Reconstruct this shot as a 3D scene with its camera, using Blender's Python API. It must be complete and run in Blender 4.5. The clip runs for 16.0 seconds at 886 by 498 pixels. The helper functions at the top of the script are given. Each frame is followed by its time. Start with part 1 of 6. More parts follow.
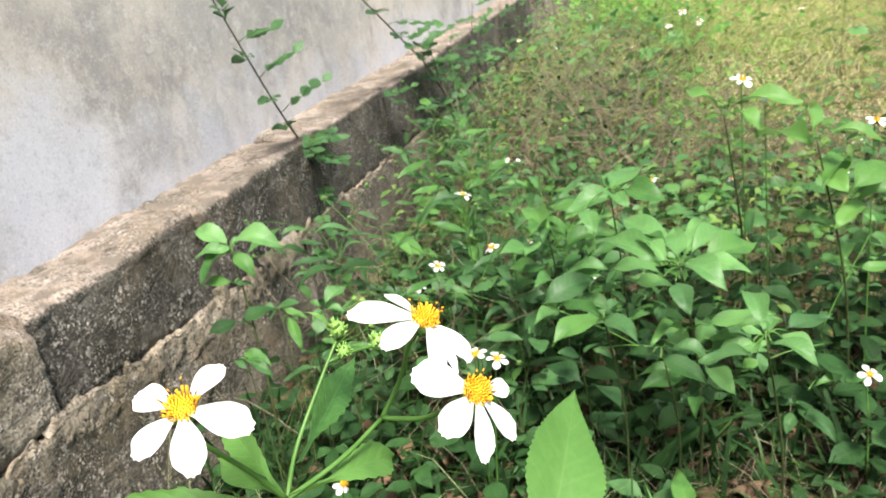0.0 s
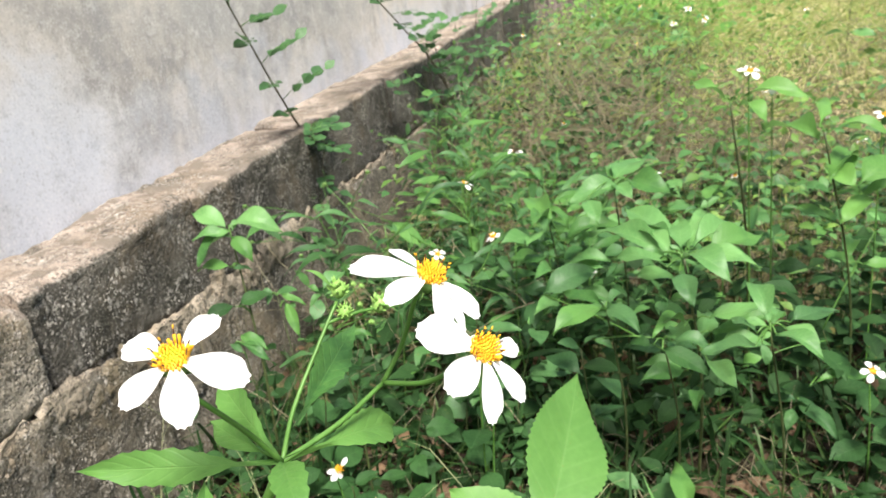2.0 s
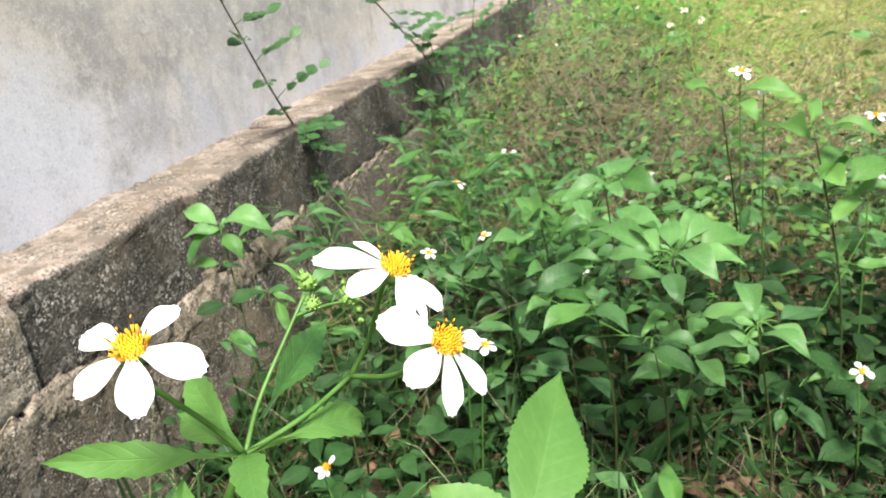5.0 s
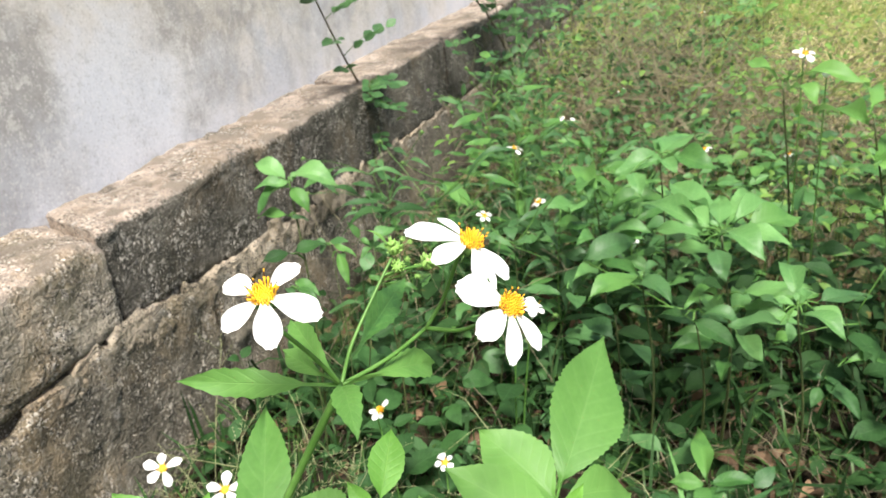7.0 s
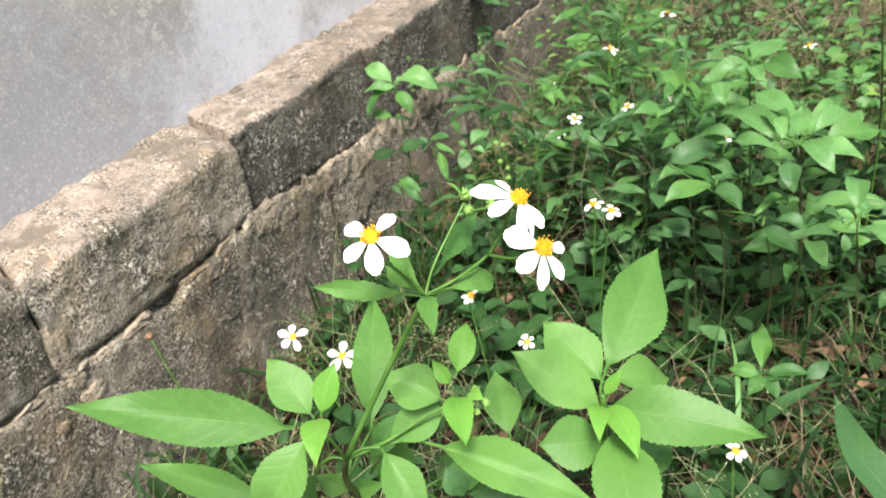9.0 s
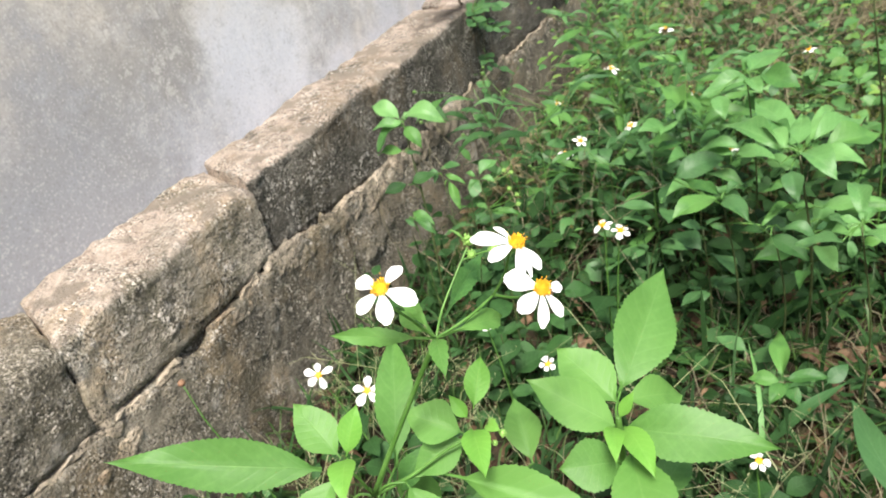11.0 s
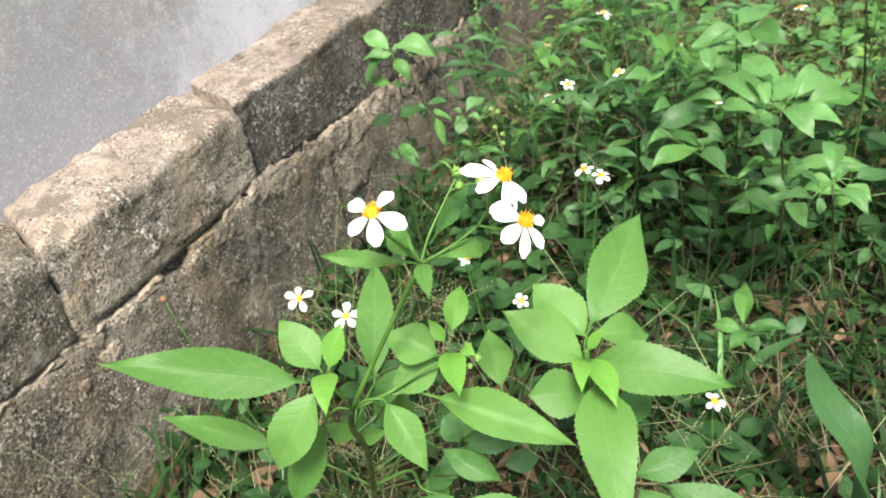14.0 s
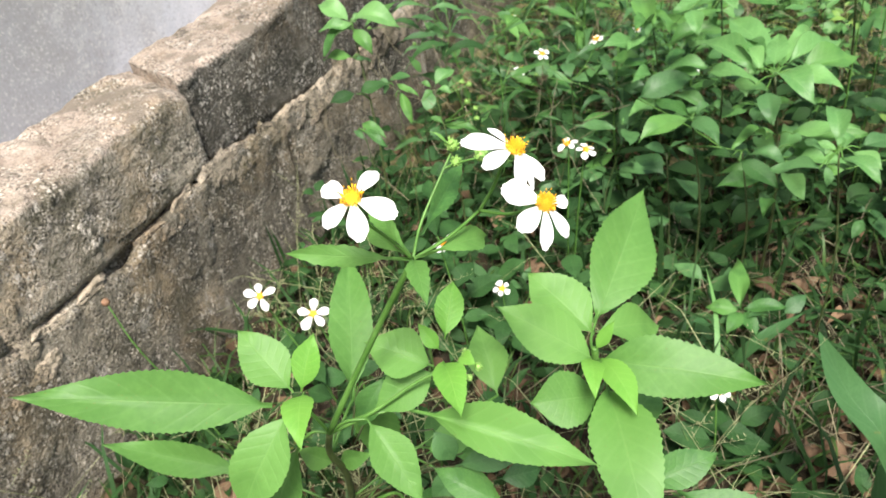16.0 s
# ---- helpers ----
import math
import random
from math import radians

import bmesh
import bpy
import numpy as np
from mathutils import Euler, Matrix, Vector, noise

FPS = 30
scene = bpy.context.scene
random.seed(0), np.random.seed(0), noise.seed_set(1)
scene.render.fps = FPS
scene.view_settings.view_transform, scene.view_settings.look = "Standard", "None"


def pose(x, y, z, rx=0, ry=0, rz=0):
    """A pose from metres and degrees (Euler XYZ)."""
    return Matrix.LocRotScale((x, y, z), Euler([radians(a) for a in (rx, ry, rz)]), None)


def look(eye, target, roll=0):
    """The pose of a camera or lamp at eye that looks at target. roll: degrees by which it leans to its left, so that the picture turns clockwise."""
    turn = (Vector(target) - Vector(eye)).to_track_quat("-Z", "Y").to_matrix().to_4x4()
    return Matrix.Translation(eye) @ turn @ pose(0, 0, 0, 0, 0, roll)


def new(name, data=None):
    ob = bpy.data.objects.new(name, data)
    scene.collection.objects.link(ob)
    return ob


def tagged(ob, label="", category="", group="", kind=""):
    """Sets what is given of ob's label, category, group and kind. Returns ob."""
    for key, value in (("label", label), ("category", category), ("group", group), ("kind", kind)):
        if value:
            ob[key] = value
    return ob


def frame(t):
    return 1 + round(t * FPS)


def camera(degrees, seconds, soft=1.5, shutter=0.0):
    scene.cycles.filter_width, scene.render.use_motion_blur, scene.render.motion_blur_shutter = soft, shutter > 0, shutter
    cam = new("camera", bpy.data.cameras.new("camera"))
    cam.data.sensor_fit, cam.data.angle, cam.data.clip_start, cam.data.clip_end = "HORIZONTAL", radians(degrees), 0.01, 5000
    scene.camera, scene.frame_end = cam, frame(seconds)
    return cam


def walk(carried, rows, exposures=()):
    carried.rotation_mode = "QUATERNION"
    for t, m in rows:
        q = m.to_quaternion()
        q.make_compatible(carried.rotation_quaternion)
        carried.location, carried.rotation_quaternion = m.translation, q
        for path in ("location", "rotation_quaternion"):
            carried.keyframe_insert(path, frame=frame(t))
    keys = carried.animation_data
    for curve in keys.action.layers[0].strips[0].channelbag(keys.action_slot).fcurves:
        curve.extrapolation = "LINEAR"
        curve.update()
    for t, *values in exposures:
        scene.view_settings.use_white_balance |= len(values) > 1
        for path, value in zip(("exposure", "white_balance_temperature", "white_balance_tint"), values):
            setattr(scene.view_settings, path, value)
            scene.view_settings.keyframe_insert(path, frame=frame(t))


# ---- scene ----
cam = camera(60.2, 16.0)
cam.data.dof.use_dof, cam.data.dof.focus_distance, cam.data.dof.aperture_fstop = True, 0.28, 36.0
PATH = [
    (0, (0.0026, -0.0086, 0.6794), (-0.5405, 1.7975, 0.0139), -9.67),
    (0.5, (0.0051, -0.0137, 0.6796), (-0.5372, 1.7970, 0.0260), -9.47),
    (1, (0.0028, -0.0121, 0.6751), (-0.5433, 1.7974, 0.0212), -9.17),
    (1.5, (-0.0016, -0.0123, 0.6696), (-0.5455, 1.7944, 0.0063), -8.76),
    (2, (-0.0039, -0.0039, 0.6640), (-0.5432, 1.8011, -0.0078), -8.45),
    (2.5, (-0.0088, -0.0034, 0.6575), (-0.5447, 1.7991, -0.0237), -8.05),
    (3, (-0.0164, -0.0008, 0.6507), (-0.5460, 1.7986, -0.0435), -7.45),
    (3.5, (-0.0194, -0.0026, 0.6451), (-0.5475, 1.7920, -0.0625), -7.19),
    (4, (-0.0145, -0.0018, 0.6478), (-0.5400, 1.7954, -0.0551), -7.39),
    (4.2, (-0.0108, -0.0015, 0.6545), (-0.5313, 1.8001, -0.0408), -7.78),
    (6.3, (0.0211, -0.0091, 0.6620), (-0.5325, 1.7980, 0.0078), -8.63),
    (6.5, (0.0161, -0.0203, 0.6507), (-0.5768, 1.7688, -0.0182), -7.66),
    (7, (0.0117, -0.0433, 0.6834), (-0.6471, 1.6857, -0.0759), -6.42),
    (7.5, (0.0266, -0.0504, 0.6931), (-0.6566, 1.6152, -0.1783), -5.84),
    (8, (0.0467, -0.0641, 0.7161), (-0.6753, 1.5533, -0.2128), -6.21),
    (8.5, (0.0576, -0.0711, 0.7383), (-0.7422, 1.4775, -0.2426), -7.76),
    (9, (0.0681, -0.1090, 0.7555), (-0.8229, 1.3671, -0.2581), -9.67),
    (9.2, (0.0783, -0.1265, 0.7698), (-0.8482, 1.3210, -0.2531), -10.58),
    (11.3, (0.0867, -0.1140, 0.7785), (-0.8570, 1.3771, -0.1627), -14.21),
    (11.5, (0.0845, -0.1123, 0.7736), (-0.8595, 1.3851, -0.1574), -13.56),
    (12, (0.0836, -0.1113, 0.7652), (-0.8525, 1.3911, -0.1657), -12.50),
    (12.5, (0.0818, -0.1154, 0.7664), (-0.8497, 1.3776, -0.1839), -12.05),
    (13, (0.0821, -0.1260, 0.7700), (-0.8381, 1.3540, -0.2113), -11.40),
    (13.5, (0.0796, -0.1383, 0.7652), (-0.7995, 1.3284, -0.2721), -10.65),
    (14, (0.0908, -0.1366, 0.7849), (-0.7877, 1.2800, -0.3203), -10.56),
    (14.5, (0.0809, -0.1243, 0.7646), (-0.8012, 1.2222, -0.4223), -10.26),
    (15, (0.0738, -0.1185, 0.7628), (-0.7905, 1.1872, -0.4814), -10.92),
    (15.5, (0.0698, -0.1080, 0.7604), (-0.7760, 1.2304, -0.4616), -11.05),
    (16, (0.0375, -0.0817, 0.7447), (-0.7385, 1.3517, -0.4143), -10.53),
]
walk(cam, [(t, look(eye, target, roll)) for t, eye, target, roll in PATH])

# ---- world, sun, exposure ----
world = bpy.data.worlds.new("sky")
scene.world = world
scene.view_settings.exposure = 1.51
world.use_nodes = True
wn = world.node_tree
sky = wn.nodes.new("ShaderNodeTexSky")
sky.sky_type, sky.sun_disc = "NISHITA", False
sky.sun_elevation, sky.sun_rotation = radians(58), radians(150)
sky.air_density, sky.dust_density, sky.ozone_density = 1.0, 4.0, 1.0
wn.links.new(sky.outputs[0], wn.nodes["Background"].inputs[0])
wn.nodes["Background"].inputs[1].default_value = 0.075
sun = new("sun", bpy.data.lights.new("sun", "SUN"))
sun.data.energy, sun.data.angle, sun.data.color = 3.1, radians(15), (1.0, 0.96, 0.9)
sun.matrix_world = look((2.0, -3.5, 6.5), (0, 0, 0))


# ---- materials ----
class Mat:
    """A small node builder round one material."""

    def __init__(self, name, rough=0.6, spec=0.4):
        self.m = bpy.data.materials.new(name)
        self.m.use_nodes = True
        self.t = self.m.node_tree
        self.b = self.t.nodes["Principled BSDF"]
        self.b.inputs["Roughness"].default_value = rough
        self.b.inputs["Specular IOR Level"].default_value = spec
        self.out = self.t.nodes["Material Output"]

    def node(self, kind, **ins):
        n = self.t.nodes.new("ShaderNode" + kind)
        for k, v in ins.items():
            self.put(n.inputs[k.replace("_", " ")], v)
        return n

    def put(self, socket, v):
        if hasattr(v, "is_output"):
            self.t.links.new(v, socket)
        else:
            socket.default_value = v

    def coord(self, which="Object"):
        return self.t.nodes.new("ShaderNodeTexCoord").outputs[which]

    def noise(self, scale, detail=5, rough=0.6, vec=None):
        n = self.node("TexNoise", Scale=scale, Detail=detail, Roughness=rough)
        self.put(n.inputs["Vector"], vec or self.coord())
        return n.outputs[0]

    def voronoi(self, scale, vec=None):
        n = self.node("TexVoronoi", Scale=scale)
        self.put(n.inputs["Vector"], vec or self.coord())
        return n

    def ramp(self, fac, *stops):
        n = self.t.nodes.new("ShaderNodeValToRGB")
        self.put(n.inputs[0], fac)
        e = n.color_ramp.elements
        while len(e) < len(stops):
            e.new(0.5)
        for el, (p, c) in zip(e, stops):
            el.position, el.color = p, (*c, 1) if isinstance(c, tuple) else (c, c, c, 1)
        return n.outputs[0]

    def mix(self, fac, a, b, how="MIX"):
        n = self.t.nodes.new("ShaderNodeMix")
        n.data_type, n.blend_type = "RGBA", how
        for i, v in ((0, fac), (6, a), (7, b)):
            self.put(n.inputs[i], (*v, 1) if isinstance(v, tuple) and len(v) == 3 else v)
        return n.outputs[2]

    def math(self, op, a, b=0.0):
        n = self.t.nodes.new("ShaderNodeMath")
        n.operation = op
        self.put(n.inputs[0], a)
        self.put(n.inputs[1], b)
        return n.outputs[0]

    def bump(self, height, strength=0.5, dist=0.002):
        n = self.node("Bump", Strength=strength, Distance=dist)
        self.put(n.inputs["Height"], height)
        self.t.links.new(n.outputs[0], self.b.inputs["Normal"])
        return n.outputs[0]

    def colour(self, c):
        self.put(self.b.inputs["Base Color"], (*c, 1) if isinstance(c, tuple) else c)

    def random(self):
        return self.t.nodes.new("ShaderNodeObjectInfo").outputs["Random"]

    def translucent(self, colour, amount):
        tr = self.node("BsdfTranslucent")
        self.put(tr.inputs[0], (*colour, 1) if isinstance(colour, tuple) else colour)
        mx = self.node("MixShader", Fac=amount)
        self.t.links.new(self.b.outputs[0], mx.inputs[1])
        self.t.links.new(tr.outputs[0], mx.inputs[2])
        self.t.links.new(mx.outputs[0], self.out.inputs[0])


def leaf_material(name, dark, light, glow, rough=0.5, veins=1.0, trans=0.32, island=False, spec=0.35):
    a = Mat(name, rough, spec)
    uv = a.node("SeparateXYZ")
    a.put(uv.inputs[0], a.coord("UV"))
    side = a.math("ABSOLUTE", a.math("SUBTRACT", a.math("MULTIPLY", uv.outputs[0], 2.0), 1.0))
    rib = a.ramp(side, (0.0, 1.0), (0.055, 0.0))
    run = a.math("SUBTRACT", a.math("MULTIPLY", uv.outputs[1], 9.0), a.math("MULTIPLY", side, 1.6))
    lat = a.math("ABSOLUTE", a.math("SUBTRACT", a.math("FRACT", run), 0.5))
    vein = a.ramp(lat, (0.0, 1.0), (0.16, 0.0))
    both = a.math("MAXIMUM", rib, a.math("MULTIPLY", vein, 0.45))
    rnd = a.t.nodes.new("ShaderNodeNewGeometry").outputs["Random Per Island"] if island else a.random()
    tint = a.mix(rnd, dark, light)
    blot = a.noise(28.0, 4, 0.6)
    wide = a.noise(3.2, 3, 0.5)
    tint = a.mix(a.ramp(blot, (0.35, 0.0), (0.75, 0.55)), tint, light)
    tint = a.mix(a.ramp(wide, (0.36, 0.45), (0.52, 0.0)), tint, dark)
    fine = a.noise(420.0, 3, 0.6)
    tint = a.mix(a.ramp(fine, (0.3, 0.35), (0.6, 0.0)), tint, dark)
    spot = a.noise(75.0, 2, 0.5)
    tint = a.mix(a.ramp(spot, (0.70, 0.0), (0.74, 0.6)), tint, (0.16, 0.12, 0.03))
    tint = a.mix(a.math("MULTIPLY", both, 0.38 * veins), tint, glow)
    a.colour(tint)
    quilt = a.math("ADD", a.math("MULTIPLY", lat, 0.14), a.math("MULTIPLY", a.noise(6.0, 2, 0.5), 1.0))
    h = a.math("ADD", a.math("ADD", a.math("MULTIPLY", both, -0.5 * min(1.0, veins + 0.2)), a.math("MULTIPLY", fine, 0.05)), quilt)
    a.bump(h, 0.4, 0.0015)
    a.translucent(a.mix(0.5, tint, glow), trans)
    return a.m


def plain_plant(name, c1, c2, rough=0.5, scale=60.0, trans=0.0):
    a = Mat(name, rough, 0.35)
    n = a.noise(scale, 4)
    c = a.mix(a.ramp(n, (0.35, 0.0), (0.7, 1.0)), c1, c2)
    c = a.mix(a.math("MULTIPLY", a.random(), 0.4), c, c1)
    a.colour(c)
    a.bump(n, 0.3, 0.001)
    if trans:
        a.translucent(c, trans)
    return a.m


LEAF = leaf_material("leaf_bright", (0.070, 0.180, 0.035), (0.138, 0.298, 0.065), (0.25, 0.42, 0.14), 0.5, 0.42)
LEAF_MID = leaf_material("leaf_mid", (0.03, 0.105, 0.025), (0.12, 0.275, 0.06), (0.18, 0.33, 0.11), 0.48, 0.55)
LEAF_COOL = leaf_material("leaf_cool", (0.024, 0.078, 0.024), (0.095, 0.215, 0.07), (0.15, 0.28, 0.12), 0.46, 0.6)
LEAF_PALE = leaf_material("leaf_pale", (0.062, 0.175, 0.046), (0.165, 0.345, 0.105), (0.28, 0.46, 0.18), 0.46, 0.7, 0.32, False, 0.4)
# green darkened for low leaves, the shade among the weeds put into it
LEAF_SHADE = leaf_material("leaf_shade", (0.012, 0.041, 0.010), (0.042, 0.113, 0.030), (0.08, 0.16, 0.06), 0.6, 1.0, 0.25, False, 0.2)
LEAF_YOUNG = leaf_material("leaf_young", (0.11, 0.29, 0.04), (0.17, 0.37, 0.06), (0.33, 0.52, 0.13), 0.5, 0.5)
STEM = plain_plant("stem_green", (0.055, 0.14, 0.022), (0.10, 0.215, 0.045), 0.45, 90)
STEM_BROWN = plain_plant("stem_brown", (0.06, 0.045, 0.03), (0.14, 0.12, 0.06), 0.7, 90)
STEM_DARK = plain_plant("stem_dark", (0.03, 0.04, 0.014), (0.075, 0.10, 0.03), 0.5, 90)
BUDGREEN = plain_plant("bud_green", (0.16, 0.31, 0.06), (0.27, 0.43, 0.12), 0.5, 200)
CUPGREEN = plain_plant("cup_green", (0.07, 0.15, 0.03), (0.13, 0.22, 0.06), 0.55, 200)
YELLOW = plain_plant("disc_yellow", (0.72, 0.36, 0.012), (0.85, 0.5, 0.03), 0.55, 400)
LIME = plain_plant("disc_lime", (0.42, 0.52, 0.03), (0.62, 0.58, 0.04), 0.55, 400)
ANTHER = plain_plant("anther_brown", (0.05, 0.02, 0.006), (0.12, 0.05, 0.01), 0.6, 400)
DEAD = leaf_material("dead_leaf_brown", (0.075, 0.045, 0.025), (0.26, 0.165, 0.095), (0.32, 0.21, 0.125), 0.8, 0.6, 0.12)


def petal_material():
    a = Mat("petal_white", 0.5, 0.3)
    uv = a.node("SeparateXYZ")
    a.put(uv.inputs[0], a.coord("UV"))
    run = a.math("ABSOLUTE", a.math("SUBTRACT", a.math("FRACT", a.math("MULTIPLY", uv.outputs[0], 7.0)), 0.5))
    c = a.mix(a.ramp(run, (0.0, 0.25), (0.2, 0.0)), (0.86, 0.86, 0.84), (0.74, 0.75, 0.73))
    c = a.mix(a.ramp(uv.outputs[1], (0.0, 0.5), (0.18, 0.0)), c, (0.75, 0.78, 0.45))
    a.colour(c)
    a.bump(run, 0.25, 0.0006)
    a.translucent((0.85, 0.86, 0.83), 0.35)
    return a.m


PETAL = petal_material()


def concrete(name, dark, tan, light, shade, top=None, pebble=1.0):
    """Weathered exposed-aggregate concrete: pale grains in dark growth; where the mesh says "bare", the worn crest."""
    a = Mat(name, 0.92, 0.15)
    vec = a.coord()
    warp = a.node("VectorMath")
    warp.operation = "MULTIPLY_ADD"
    nz = a.node("TexNoise", Scale=140.0, Detail=3)
    a.put(nz.inputs["Vector"], vec)
    a.put(warp.inputs[0], nz.outputs[1])
    warp.inputs[1].default_value = (0.006, 0.006, 0.006)
    a.put(warp.inputs[2], vec)
    wv = warp.outputs[0]
    big = a.noise(4.5, 6, 0.6)
    mid = a.noise(24.0, 8, 0.7)
    fine = a.noise(260.0, 5, 0.7)
    c = a.mix(a.ramp(a.math("ADD", a.math("MULTIPLY", big, 0.65), a.math("MULTIPLY", mid, 0.35)), (shade - 0.09, 0.0), (shade + 0.09, 1.0)), dark, tan)
    more = a.ramp(a.noise(13.0, 6, 0.65), (0.36, 0.15), (0.60, 1.0))
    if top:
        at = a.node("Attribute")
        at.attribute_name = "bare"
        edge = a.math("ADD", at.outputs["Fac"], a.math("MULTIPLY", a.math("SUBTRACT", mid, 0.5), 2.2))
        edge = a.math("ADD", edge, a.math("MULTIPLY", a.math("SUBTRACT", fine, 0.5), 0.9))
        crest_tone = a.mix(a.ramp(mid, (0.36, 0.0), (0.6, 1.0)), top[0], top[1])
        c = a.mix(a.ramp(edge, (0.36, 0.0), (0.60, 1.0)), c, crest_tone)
    # ochre earth, brown-green growth and grey lichen in patches of their own shapes
    c = a.mix(a.ramp(a.noise(7.0, 7, 0.66), (0.50, 0.0), (0.64, 0.55)), c, tuple(p * q for p, q in zip(tan, (1.05, 0.88, 0.68))))
    c = a.mix(a.ramp(a.noise(9.5, 8, 0.7), (0.50, 0.0), (0.62, 0.7)), c, tuple(p * q for p, q in zip(dark, (0.75, 0.78, 0.62))))
    skin = c
    # gravel and sand grains of three sizes, each with a tone of its own
    vs = [a.voronoi(k, wv) for k in (75.0, 165.0, 330.0)]
    for v, reach, pale, black in zip(vs, (0.42, 0.52, 0.60), (0.80, 0.70, 0.76), (0.78, 0.70, 0.76)):
        val = a.node("SeparateColor")
        a.put(val.inputs[0], v.outputs["Color"])
        body = a.ramp(v.outputs["Distance"], (reach - 0.12, 1.0), (reach, 0.0))
        tone = a.mix(val.outputs[2], tuple(0.62 * q for q in light), light)
        c = a.mix(a.math("MULTIPLY", a.math("MULTIPLY", a.ramp(val.outputs[0], (pale, 0.0), (pale + 0.06, 1.0 * pebble)), body), more), c, tone)
        c = a.mix(a.math("MULTIPLY", a.ramp(val.outputs[1], (black, 0.0), (black + 0.08, 0.6)), body), c, (0.045, 0.041, 0.036))
    # pits between the grains
    pit = a.noise(310.0, 2, 0.5)
    c = a.mix(a.ramp(pit, (0.37, 0.85), (0.43, 0.0)), c, (0.03, 0.027, 0.022))
    c = a.mix(a.ramp(pit, (0.60, 0.0), (0.68, 0.5 * pebble)), c, light)
    c = a.mix(a.ramp(a.noise(12.0, 8, 0.72), (0.50, 0.0), (0.60, 0.45)), c, tuple(0.8 * q for q in dark))
    # a thin cement skin hides the grains here and there
    c = a.mix(a.ramp(a.noise(21.0, 6, 0.65), (0.47, 0.0), (0.58, 0.7)), c, skin)
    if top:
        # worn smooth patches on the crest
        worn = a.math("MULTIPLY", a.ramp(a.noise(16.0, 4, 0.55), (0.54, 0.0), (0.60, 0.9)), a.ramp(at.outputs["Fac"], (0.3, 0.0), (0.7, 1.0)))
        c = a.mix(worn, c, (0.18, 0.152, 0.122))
    # grey-white lichen and rusty earth in patches
    c = a.mix(a.ramp(a.noise(15.0, 8, 0.72), (0.60, 0.0), (0.68, 0.35)), c, (0.42, 0.40, 0.36))
    a.colour(c)
    h = a.math("ADD", a.math("MULTIPLY", pit, 0.9), a.math("MULTIPLY", vs[1].outputs["Distance"], -0.45))
    h = a.math("ADD", h, a.math("MULTIPLY", vs[0].outputs["Distance"], -0.5))
    h = a.math("ADD", h, a.math("ADD", a.math("MULTIPLY", fine, 0.9), a.math("MULTIPLY", mid, 1.2)))
    a.bump(h, 0.8, 0.0045)
    return a.m


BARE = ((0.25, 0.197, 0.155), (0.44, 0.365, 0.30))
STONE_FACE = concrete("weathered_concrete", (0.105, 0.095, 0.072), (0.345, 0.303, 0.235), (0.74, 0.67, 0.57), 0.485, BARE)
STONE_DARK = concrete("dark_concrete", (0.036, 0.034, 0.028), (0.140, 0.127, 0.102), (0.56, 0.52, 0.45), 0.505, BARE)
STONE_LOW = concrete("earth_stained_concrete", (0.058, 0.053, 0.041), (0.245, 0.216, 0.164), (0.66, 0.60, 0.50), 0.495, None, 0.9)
MORTAR = concrete("lime_mortar", (0.16, 0.135, 0.10), (0.45, 0.38, 0.285), (0.58, 0.50, 0.40), 0.48, None, 0.45)


